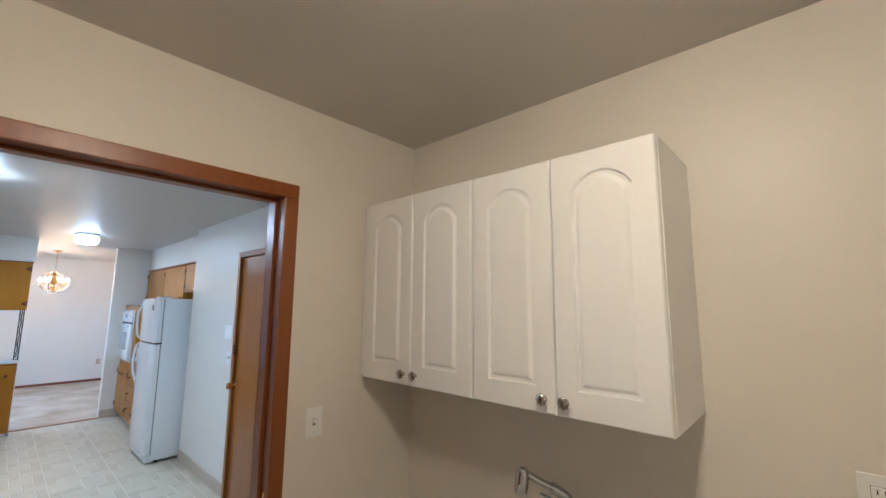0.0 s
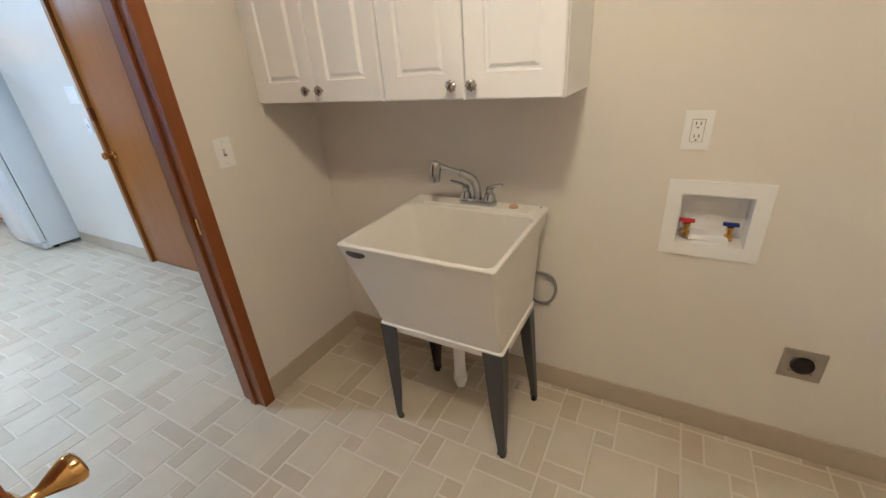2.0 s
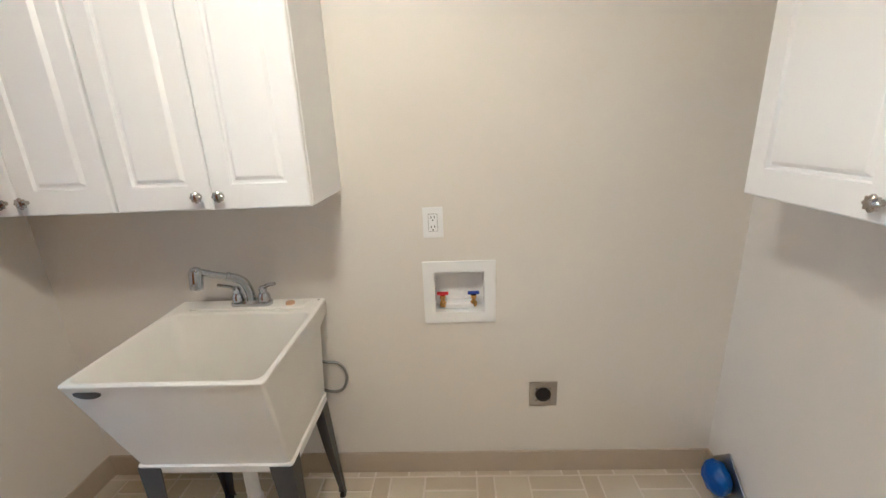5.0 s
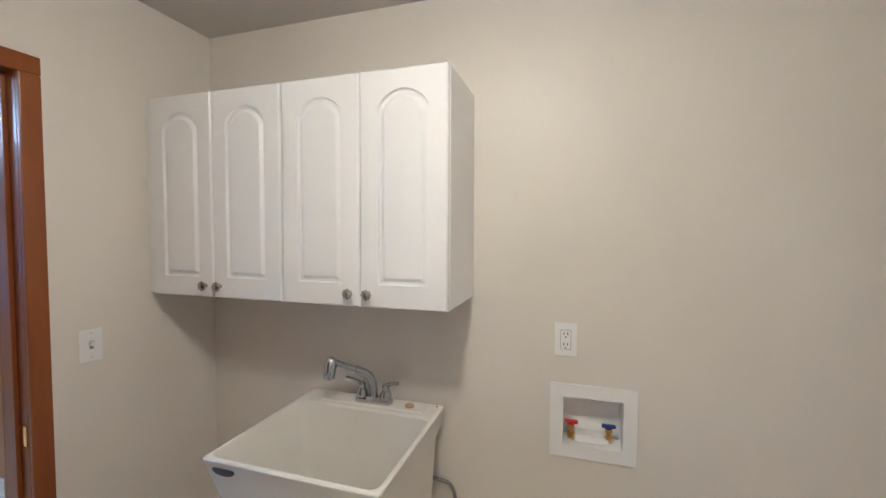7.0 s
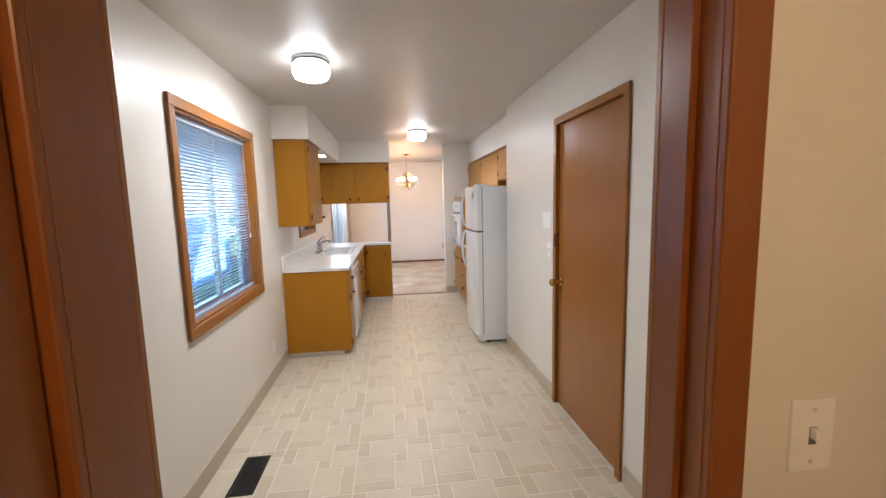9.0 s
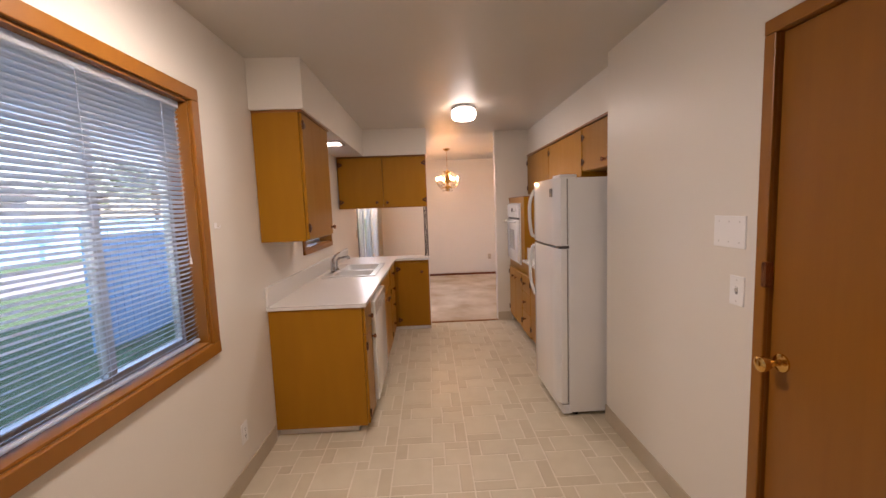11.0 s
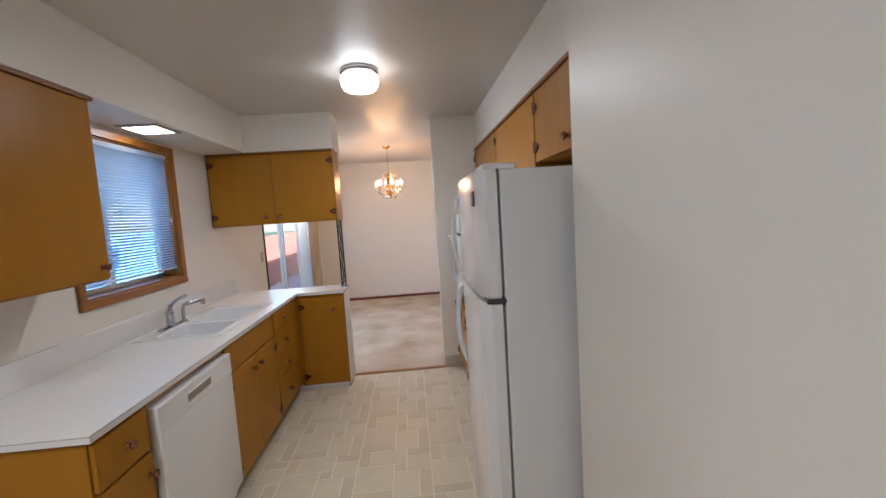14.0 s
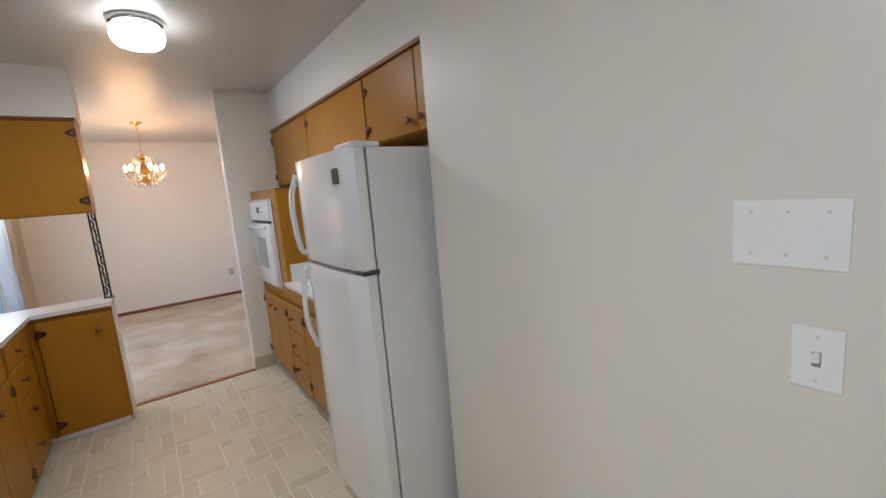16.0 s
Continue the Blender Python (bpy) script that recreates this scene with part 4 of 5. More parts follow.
wall_plate("light_switch", (DOOR_X, 1.325, 1.178), (1, 0, 0), 0.073, 0.116, "white toggle light switch beside the laundry door", "light_switch")
wall_plate("wall_outlet", (-0.690, SINK_Y, 1.197), (0, -1, 0), 0.078, 0.120, "white rectangular double socket above the washer box", "decorator_outlet")
wall_plate("light_switch", (-4.742, RIGHT_Y, 1.157), (0, -1, 0), 0.073, 0.116, "white toggle light switch beside the pantry door", "light_switch")
wall_plate("blank_plate", (-4.792, RIGHT_Y, 1.384), (0, -1, 0), 0.170, 0.125, "white blank cover plate on the kitchen wall", "blank_plate")
wall_plate("wall_outlet", (FAR_X, 2.02, 0.40), (1, 0, 0), 0.073, 0.116, "beige double socket on the dining wall", "wall_outlet", BASEB)
wall_plate("wall_outlet", (-5.44, LEFT_Y, 0.30), (0, 1, 0), 0.073, 0.116, "white double socket low on the window wall", "wall_outlet")
wall_plate("light_switch", (-9.30, LEFT_Y, 1.18), (0, 1, 0), 0.073, 0.116, "beige light switch beside the patio door", "light_switch", BASEB)

hk = thing("wall_hook", (-5.335, LEFT_Y, 1.47), "small white hook on the window wall", "hook")
part("hook_plate", box((-5.345, LEFT_Y, 1.455), (-5.325, LEFT_Y + 0.004, 1.485), 0.001), PLASTIC, hk)
part("hook_arm", tube(curve([(-5.335, LEFT_Y + 0.003, 1.462), (-5.335, LEFT_Y + 0.02, 1.458), (-5.335, LEFT_Y + 0.026, 1.472)], 5), 0.003, 6), PLASTIC, hk)

# washing machine box
wb = thing("washer_box", (-0.596, SINK_Y, 0.905), "white recessed washing machine supply box with two valves", "supply box")
X = [-0.741, -0.695, -0.495, -0.450]
Z = [0.772, 0.818, 0.992, 1.038]
part("frame", cells(X, [SINK_Y - 0.008, SINK_Y], Z, lambda x, y, q: not (X[1] < x < X[2] and Z[1] < q < Z[2])), PLASTIC, wb)
part("recess", cells([-0.700, X[1], X[2], -0.490], [SINK_Y, SINK_Y + 0.085, SINK_Y + 0.09], [0.815, Z[1], Z[2], 0.995], lambda x, y, q: not (X[1] < x < X[2] and Z[1] < q < Z[2] and y < SINK_Y + 0.085)), PLASTIC, wb)
part("shelf_block", box((-0.655, SINK_Y + 0.02, 0.8182), (-0.535, SINK_Y + 0.084, 0.842), 0.006, 2), PLASTIC, wb)
for x, mat, lab in ((-0.666, REDPLASTIC, "red valve handle"), (-0.538, BLUEPLASTIC, "blue valve handle")):
    v = part("valve", lathe([(0, 0), (0.014, 0), (0.014, 0.018), (0.009, 0.022), (0.009, 0.034), (0.012, 0.036), (0.012, 0.048), (0.005, 0.052), (0, 0.052)], (x, SINK_Y + 0.035, 0.828), seg=14), BRASS, wb, "brass valve", True)
    part("valve_handle", box((x - 0.024, SINK_Y + 0.026, 0.879), (x + 0.024, SINK_Y + 0.044, 0.891), 0.004, 2), mat, v, lab)
    part("valve_stem", cyl((x, SINK_Y + 0.035, 0.865), (x, SINK_Y + 0.035, 0.88), 0.006), mat, v)

# dryer socket and capped dryer vent
ds = thing("dryer_outlet", (-0.245, SINK_Y, 0.415), "stainless cover plate with a round dark dryer socket", "power outlet")
part("plate", box((-0.305, SINK_Y - 0.006, 0.355), (-0.185, SINK_Y, 0.475), 0.002, 2), STEEL, ds)
part("socket", lathe([(0, 0.004), (0.026, 0.004), (0.030, 0.010), (0.033, 0.009), (0.034, 0.0), (0, 0.0)], (-0.245, SINK_Y - 0.003, 0.415), (0, -1, 0), 24), DARK, ds, "round black socket", True)
for k in range(4):
    a = math.pi / 4 + k * math.pi / 2
    part("screw", cyl((-0.245 + 0.042 * math.cos(a), SINK_Y - 0.008, 0.415 + 0.042 * math.sin(a)), (-0.245 + 0.042 * math.cos(a), SINK_Y - 0.005, 0.415 + 0.042 * math.sin(a)), 0.004, seg=8), NICKEL, ds)
dv = thing("dryer_vent", (SIDE_X, 1.69, 0.085), "dryer vent stub closed with crumpled blue plastic", "dryer vent")
pl = box((SIDE_X - 0.013, -0.080, -0.080), (SIDE_X - 0.009, 0.080, 0.080), 0.001)
bmesh.ops.transform(pl, matrix=Matrix.Translation((0, 1.70, 0.105)) @ Matrix.Rotation(radians(42), 4, "X"), verts=pl.verts)
part("wall_flange", pl, STEEL, dv, "grey square metal flange")
cap = bmesh.new()
bmesh.ops.create_icosphere(cap, subdivisions=4, radius=1.0)
for v in cap.verts:
    k = 1 + 0.10 * noise.noise(v.co * 2.3) + 0.05 * noise.noise(v.co * 6)
    v.co = Vector((SIDE_X - 0.050 + v.co.x * 0.046 * k, 1.700 + v.co.y * 0.068 * k, 0.100 + v.co.z * 0.070 * k))
part("cap", cap, BLUE, dv, "shiny blue plastic wrap", True)

# floor register
fv = thing("floor_register", (-4.09, -0.165, 0), "dark metal heating register set in the vinyl floor", "floor vent")
part("frame", cells([-4.262, -4.248, -3.932, -3.918], [-0.236, -0.222, -0.108, -0.094], [0, 0.005], lambda x, y, z: not (-4.248 < x < -3.932 and -0.222 < y < -0.108)), BLACKIRON, fv)
part("well", box((-4.247, -0.221, -0.001), (-3.933, -0.109, 0.001)), DARK, fv)
part("crossbar", box((-4.096, -0.222, 0.001), (-4.084, -0.108, 0.005), 0.001), BLACKIRON, fv)
lv = mesh_of("louvre", box((-0.152, -0.0016, 0.0), (0.0, 0.0016, 0.005)), BLACKIRON)
for k in range(11):
    for x in (-3.932, -4.096):
        repeat("louvre", lv, fv, (x, -0.216 + 0.0102 * k, 0.001))


# ---- kitchen ----
def copper_knob(parent, at, axis):
    part("knob", lathe([(0, 0), (0.013, 0), (0.008, 0.006), (0.007, 0.013), (0.014, 0.018), (0.0175, 0.024), (0.0165, 0.030), (0.009, 0.034), (0, 0.035)], at, axis, 16), COPPER, parent, "round hammered copper knob", True)


def arrow_hinge(parent, at, un, along):
    """An arrow-shaped copper strap hinge: a barrel and a pierced pointed leaf. along: towards the door's middle."""
    p, n, s, z = Vector(at), Vector(un), Vector(along), Vector((0, 0, 1))
    bm = cyl(p - z * 0.027 + n * 0.004, p + z * 0.027 + n * 0.004, 0.0070, seg=8)
    for a, b in ((z * 0.022, s * 0.045), (-z * 0.022, s * 0.045)):
        q = p + a + n * 0.003
        r = p + b + n * 0.003
        d = (r - q).normalized()
        w = d.cross(n).normalized() * 0.0088
        loft([[q - w, q + w, q + w + n * 0.004, q - w + n * 0.004], [r - w, r + w, r + w + n * 0.004, r - w + n * 0.004]], bm=bm)
    part("hinge", bm, OLDCOPPER, parent, "arrow-shaped copper hinge")


def front(parent, o, ux, un, w, h, name="door", knob=None, hinges=None, t=0.019):
    """A flat slab front with softened edges. knob: (along, up); hinges: 'a' at its start, 'b' at its end."""
    O, X, N = Vector(o), Vector(ux), Vector(un)
    d = part(name, box(O, O + X * w + N * t + Vector((0, 0, h)), 0.004, 2), CABINET, parent)
    if knob:
        for k in (knob if isinstance(knob, list) else [knob]):
            copper_knob(d, O + X * k[0] + N * t + Vector((0, 0, k[1])), N)
    if hinges:
        e, s = (0.0, 1) if hinges == "a" else (w, -1)
        for hz in (0.075, h - 0.075):
            arrow_hinge(d, O + X * e + N * t + Vector((0, 0, hz)), N, X * s)
    return d


FRONT_Y = 0.238
CT = 0.912
G = "golden kitchen base cabinets"
U = "golden kitchen wall cabinets"

# run under the window
c = thing("drawer_cabinet", (-6.02, -0.07, 0), "golden varnished base cabinet with a drawer over a door", "cabinet", G)
part("body", box((-6.164, LEFT_Y + 0.003, 0.060), (-5.882, FRONT_Y - 0.001, CT - 0.027), 0.002), CABINET, c)
part("toe_kick", box((-6.164, LEFT_Y + 0.003, 0.0), (-5.93, FRONT_Y - 0.07, 0.060)), WHITE, c, "pale toe kick")
front(c, (-5.889, FRONT_Y, 0.700), (-1, 0, 0), (0, 1, 0), 0.268, 0.170, "drawer", (0.142, 0.085))
front(c, (-5.889, FRONT_Y, 0.072), (-1, 0, 0), (0, 1, 0), 0.268, 0.618, "door", (0.238, 0.538), "a")

dwash = thing("dishwasher", (-6.50, -0.05, 0), "white built-in dishwasher below the worktop", "dishwasher")
part("case", box((-6.832, LEFT_Y + 0.05, 0.02), (-6.168, FRONT_Y, 0.862), 0.002), ENAMEL_SIDE, dwash)
dd = part("door", box((-6.828, FRONT_Y, 0.100), (-6.172, FRONT_Y + 0.045, 0.852), 0.008, 3), ENAMEL, dwash, smooth=True)
part("control_strip", box((-6.826, FRONT_Y + 0.042, 0.742), (-6.174, FRONT_Y + 0.0475, 0.850), 0.004, 2), ENAMEL, dd, "white control strip along the top")
part("handle_recess", box((-6.595, FRONT_Y + 0.046, 0.775), (-6.385, FRONT_Y + 0.0482, 0.812), 0.003), STEEL, dd, "grey handle recess")
part("handle_lip", box((-6.598, FRONT_Y + 0.046, 0.810), (-6.382, FRONT_Y + 0.052, 0.818), 0.002), ENAMEL, dd)
part("vent", box((-6.820, FRONT_Y + 0.046, 0.775), (-6.815, FRONT_Y + 0.0482, 0.815)), STEEL, dd)
part("kick_panel", box((-6.828, FRONT_Y - 0.05, 0.0), (-6.172, FRONT_Y - 0.02, 0.098), 0.002), ENAMEL_SIDE, dwash)
part("top_rail", box((-6.834, FRONT_Y - 0.02, 0.863), (-6.166, FRONT_Y + 0.010, CT - 0.027), 0.001), CABINET, dwash, "golden wooden rail above the door")

c = thing("sink_cabinet", (-7.22, -0.07, 0), "golden varnished sink base cabinet with two doors", "cabinet", G)
part("body", cells([-7.620, -7.600, -6.858, -6.836], [LEFT_Y + 0.003, LEFT_Y + 0.02, FRONT_Y - 0.02, FRONT_Y - 0.001], [0.060, 0.105, 0.62, CT - 0.027],
     lambda x, y, z: y > FRONT_Y - 0.02 or z < 0.105 or (z < 0.62 and (x < -7.600 or x > -6.858 or y < LEFT_Y + 0.02))), CABINET, c)
part("toe_kick", box((-7.620, LEFT_Y + 0.06, 0.0), (-6.836, FRONT_Y - 0.07, 0.060)), WHITE, c)
part("false_front", box((-7.614, FRONT_Y, 0.712), (-6.842, FRONT_Y + 0.012, CT - 0.034), 0.003), CABINET, c)
front(c, (-6.842, FRONT_Y, 0.072), (-1, 0, 0), (0, 1, 0), 0.382, 0.632, "door", (0.322, 0.562), "a")
front(c, (-7.229, FRONT_Y, 0.072), (-1, 0, 0), (0, 1, 0), 0.382, 0.632, "door", (0.050, 0.562), "b")

c = thing("drawer_stack", (-7.92, -0.07, 0), "golden varnished base cabinet with four drawers", "cabinet", G)
part("body", cells([-8.300, -7.87, -7.622], [LEFT_Y + 0.003, 0.20, FRONT_Y - 0.001], [0.060, 0.62, CT - 0.027], lambda x, y, z: not (x > -7.87 and y < 0.20 and z > 0.62)), CABINET, c)
part("toe_kick", box((-8.235, LEFT_Y + 0.003, 0.0), (-7.622, FRONT_Y - 0.07, 0.060)), WHITE, c)
for z, h in ((0.080, 0.265), (0.352, 0.165), (0.524, 0.190), (0.721, 0.148)):
    front(c, (-7.628, FRONT_Y, z), (-1, 0, 0), (0, 1, 0), 0.480, h, "drawer", (0.205, h / 2))

PEN_X = -8.262
c = thing("peninsula_cabinet", (-8.38, 0.45, 0), "golden varnished peninsula cabinet with one door", "cabinet", G)
part("body", box((-8.505, FRONT_Y + 0.001, 0.045), (PEN_X, 0.677, CT - 0.027), 0.002), CABINET, c)
part("toe_kick", box((-8.505, FRONT_Y - 0.05, 0.0), (PEN_X - 0.02, 0.660, 0.045)), WHITE, c, "pale toe kick")
front(c, (PEN_X, 0.280, 0.058), (0, 1, 0), (1, 0, 0), 0.382, 0.795, "door", (0.308, 0.680), "a")
part("end_panel", box((-8.545, 0.677, 0.0), (PEN_X - 0.004, 0.684, CT - 0.028), 0.001), WALL, c, "cream painted end panel")
part("back_panel", box((-8.546, LEFT_Y + 0.003, 0.0), (-8.507, 0.676, CT - 0.028), 0.001), WALL, c, "cream painted back panel")
part("corner_stile", box((PEN_X, FRONT_Y + 0.022, 0.045), (PEN_X + 0.006, 0.276, CT - 0.029), 0.001), CABINET, c)

# worktop with the sink cut out
SX0, SX1, SY0, SY1 = -7.835, -6.985, -0.270, 0.165
EDGE_Y = 0.267
xs = [-8.545, PEN_X + 0.030, SX0, SX1, -5.866]
ys = [LEFT_Y + 0.002, SY0, SY1, EDGE_Y, 0.690]
wt = thing("worktop", (-7.0, -0.05, CT - 0.027), "white laminate L-shaped worktop with a thin dark edge line", "worktop")
part("slab", cells(xs, ys, [CT - 0.026, CT], lambda x, y, z: (y < EDGE_Y or x < PEN_X + 0.030) and not (SX0 < x < SX1 and SY0 < y < SY1)), LAMINATE, wt)
part("edge_line", box((PEN_X + 0.030, EDGE_Y, CT - 0.0045), (-5.866, EDGE_Y + 0.0012, CT - 0.003)), LAMINATE_EDGE, wt)
part("edge_line", box((-5.8665, LEFT_Y + 0.005, CT - 0.0045), (-5.8648, EDGE_Y, CT - 0.003)), LAMINATE_EDGE, wt)
part("edge_line", box((PEN_X + 0.030, EDGE_Y, CT - 0.0045), (PEN_X + 0.0312, 0.690, CT - 0.003)), LAMINATE_EDGE, wt)
part("edge_line", box((-8.545, 0.690, CT - 0.0045), (PEN_X + 0.030, 0.6912, CT - 0.003)), LAMINATE_EDGE, wt)
part("backsplash", box((END_X, LEFT_Y, CT), (-5.872, LEFT_Y + 0.016, CT + 0.128), 0.004, 2), LAMINATE, wt)
part("seam", box((-6.90, LEFT_Y + 0.02, CT), (-6.897, SY0 - 0.02, CT + 0.0006)), LAMINATE_EDGE, wt, "thin dark seam")

sk = thing("kitchen_sink", (-7.41, -0.05, CT), "white enamel double-bowl drop-in sink", "sink")
mx = -7.36
part("rim", cells([SX0 - 0.02, SX0 + 0.03, mx - 0.018, mx + 0.018, SX1 - 0.03, SX1 + 0.02], [SY0 - 0.045, SY0 + 0.045, SY1 - 0.03, SY1 + 0.02], [CT - 0.004, CT + 0.008],
     lambda x, y, z: not (SY0 + 0.045 < y < SY1 - 0.03 and (SX0 + 0.03 < x < mx - 0.018 or mx + 0.018 < x < SX1 - 0.03))), ENAMEL, sk)
for a, b in ((SX0 + 0.03, mx - 0.018), (mx + 0.018, SX1 - 0.03)):
    q0, q1 = SY0 + 0.045, SY1 - 0.03
    bw = part("bowl", loft([rect(a - 0.002, b + 0.002, q0 - 0.002, q1 + 0.002, CT + 0.0085, 0.02), rect(a + 0.004, b - 0.004, q0 + 0.004, q1 - 0.004, CT + 0.002, 0.035), rect(a + 0.012, b - 0.012, q0 + 0.012, q1 - 0.012, CT - 0.15, 0.05),
                            rect(a + 0.05, b - 0.05, q0 + 0.05, q1 - 0.05, CT - 0.18, 0.05)], (False, True)), ENAMEL, sk, "", True)
    part("strainer", lathe([(0, 0), (0.04, 0), (0.044, 0.003), (0.036, 0.004), (0, 0.001)], ((a + b) / 2, (q0 + q1) / 2, CT - 0.1795), seg=24), CHROME, bw, "chrome strainer", True)

fb = (-7.275, -0.270, CT + 0.008)
fa = thing("kitchen_faucet", fb, "chrome single-lever kitchen faucet behind the sink", "faucet")
part("deck_plate", loft([rect(fb[0] - 0.12, fb[0] + 0.12, fb[1] - 0.026, fb[1] + 0.026, fb[2], 0.024), rect(fb[0] - 0.12, fb[0] + 0.12, fb[1] - 0.026, fb[1] + 0.026, fb[2] + 0.007, 0.024),
                         rect(fb[0] - 0.10, fb[0] + 0.10, fb[1] - 0.018, fb[1] + 0.018, fb[2] + 0.013, 0.016)]), CHROME, fa, "", True)
part("faucet_body", lathe([(0, 0), (0.026, 0), (0.024, 0.03), (0.022, 0.07), (0.025, 0.085), (0.020, 0.105), (0, 0.11)], (fb[0], fb[1], fb[2] + 0.008), seg=22), CHROME, fa, "", True)
part("lever", tube(curve([(fb[0], fb[1], fb[2] + 0.10), (fb[0] - 0.015, fb[1] + 0.005, fb[2] + 0.135), (fb[0] - 0.07, fb[1] + 0.022, fb[2] + 0.165), (fb[0] - 0.135, fb[1] + 0.045, fb[2] + 0.178)], 6), 0.011, 10, taper=[1.5 - 0.8 * k / 18 for k in range(19)]), CHROME, fa, "chrome lever", True)
part("spout_base", lathe([(0, 0), (0.024, 0), (0.022, 0.012), (0.015, 0.02), (0, 0.022)], (fb[0] - 0.135, fb[1] + 0.01, fb[2]), seg=18), CHROME, fa, "", True)
part("spout", tube(curve([(fb[0] - 0.135, fb[1] + 0.01, fb[2] + 0.015), (fb[0] - 0.135, fb[1] + 0.012, fb[2] + 0.09), (fb[0] - 0.145, fb[1] + 0.03, fb[2] + 0.118), (fb[0] - 0.165, fb[1] + 0.07, fb[2] + 0.125), (fb[0] - 0.19, fb[1] + 0.112, fb[2] + 0.130)], 6), 0.0125, 12), CHROME, fa, "curved chrome spout", True)
part("spout_tip", lathe([(0, 0.012), (0.013, 0.012), (0.0165, 0.004), (0.0155, -0.026), (0, -0.026)], (fb[0] - 0.193, fb[1] + 0.118, fb[2] + 0.128), seg=14), CHROME, fa, "", True)

# wall cabinets on the window side
c = thing("wall_unit", (-6.2, -0.22, 1.336), "golden varnished wall cabinet beside the sink window", "cabinet", U)
part("body", box((-6.545, LEFT_Y + 0.003, 1.336), (-5.871, -0.088, 2.162), 0.002), CABINET, c)
front(c, (-5.884, -0.088, 1.345), (-1, 0, 0), (0, 1, 0), 0.645, 0.800, "door", (0.60, 0.055), "a")
part("top_moulding", box((-6.55, LEFT_Y + 0.003, 2.148), (-5.866, -0.060, 2.1625), 0.002), CABINET_EDGE, c)

c = thing("hanging_cabinet", (-8.36, 0.16, 1.543), "golden varnished double-door cabinet hanging over the peninsula", "cabinet", U)
part("body", box((-8.512, LEFT_Y + 0.003, 1.543), (-8.224, 0.688, 2.162), 0.002), CABINET, c)
front(c, (-8.224, LEFT_Y + 0.02, 1.550), (0, 1, 0), (1, 0, 0), 0.522, 0.592, "door", (0.447, 0.060), "a")
front(c, (-8.224, 0.166, 1.550), (0, 1, 0), (1, 0, 0), 0.514, 0.592, "door", (0.045, 0.055), "b")
part("top_moulding", box((-8.514, LEFT_Y + 0.003, 2.150), (-8.200, 0.694, 2.1625), 0.002), CABINET_EDGE, c)

# wrought iron post between worktop and hanging cabinet
PXI, PYI = -8.44, 0.660
ip = thing("iron_post", (PXI, PYI, CT), "black wrought iron scroll post between worktop and cabinet", "post")
for y in (PYI - 0.018, PYI + 0.018):
    part("bar", box((PXI - 0.006, y - 0.006, CT), (PXI + 0.006, y + 0.006, 1.543), 0.001), BLACKIRON, ip)
for z in (CT, 1.546):
    part("foot_plate", box((PXI - 0.012, PYI - 0.028, z), (PXI + 0.012, PYI + 0.028, z + 0.006), 0.001), BLACKIRON, ip)
for k in range(4):
    zc = CT + 0.088 + k * 0.163
    for s in (1, -1):
        pts = [(PXI, PYI + s * (0.008 + 0.008 * math.cos(0.62 * i)) * (1 - i / 26), zc + s * (0.006 * i - 0.012 * math.sin(0.62 * i))) for i in range(13)]
        part("scroll", tube(pts, 0.006, 6), BLACKIRON, ip, "curled iron scroll")
    part("leaf", lathe([(0, -0.030), (0.006, -0.010), (0.009, 0.004), (0, 0.030)], (PXI, PYI, zc + 0.082), seg=8), BLACKIRON, ip)

# cooking side
RY = 1.752
c = thing("oven_cabinet", (-8.15, 2.03, 0), "golden varnished tall cabinet holding the wall oven", "cabinet", G)
part("body", cells([-8.510, -8.440, -7.850, -7.690], [RY + 0.001, 2.20, ALCOVE_Y - 0.003], [0.085, 0.835, 1.535, 1.612], lambda x, y, z: not (-8.44 < x < -7.85 and y < 2.2 and 0.835 < z < 1.535)), CABINET, c)
part("toe_kick", box((-8.510, RY + 0.07, 0), (-7.690, ALCOVE_Y - 0.003, 0.085)), BASEB, c)
part("top_edge", box((-8.512, RY - 0.004, 1.602), (-7.686, ALCOVE_Y - 0.003, 1.614), 0.002), CABINET_EDGE, c)
for x, kn, hg in ((-8.375, 0.262, "a"), (-8.034, 0.075, "b")):
    front(c, (x, RY - 0.018, 0.150), (1, 0, 0), (0, -1, 0), 0.336, 0.605, "door", (kn, 0.515), hg, 0.018)

ov = thing("wall_oven", (-8.145, 1.95, 0.836), "white built-in wall oven with a small grey window", "oven")
part("case", box((-8.438, RY + 0.002, 0.837), (-7.852, 2.19, 1.533), 0.002), ENAMEL_SIDE, ov)
part("face_trim", box((-8.450, RY - 0.014, 0.828), (-7.842, RY - 0.001, 1.540), 0.003), ENAMEL, ov)
od = part("oven_door", box((-8.440, RY - 0.045, 0.860), (-7.852, RY - 0.015, 1.350), 0.008, 2), ENAMEL, ov, smooth=True)
part("oven_window", box((-8.290, RY - 0.0475, 0.99), (-8.000, RY - 0.0445, 1.23), 0.004), OVENGLASS, od, "grey speckled glass")
part("oven_handle", tube(curve([(-8.40, RY - 0.047, 1.325), (-8.39, RY - 0.085, 1.325), (-7.90, RY - 0.085, 1.325), (-7.89, RY - 0.047, 1.325)], 3), 0.011, 8), ENAMEL, od, "white bar handle", True)
cp = part("control_panel", box((-8.440, RY - 0.038, 1.372), (-7.852, RY - 0.015, 1.530), 0.005), ENAMEL, ov)
part("clock", box((-8.19, RY - 0.040, 1.435), (-8.10, RY - 0.0375, 1.480), 0.002), DARK, cp, "small dark clock display")
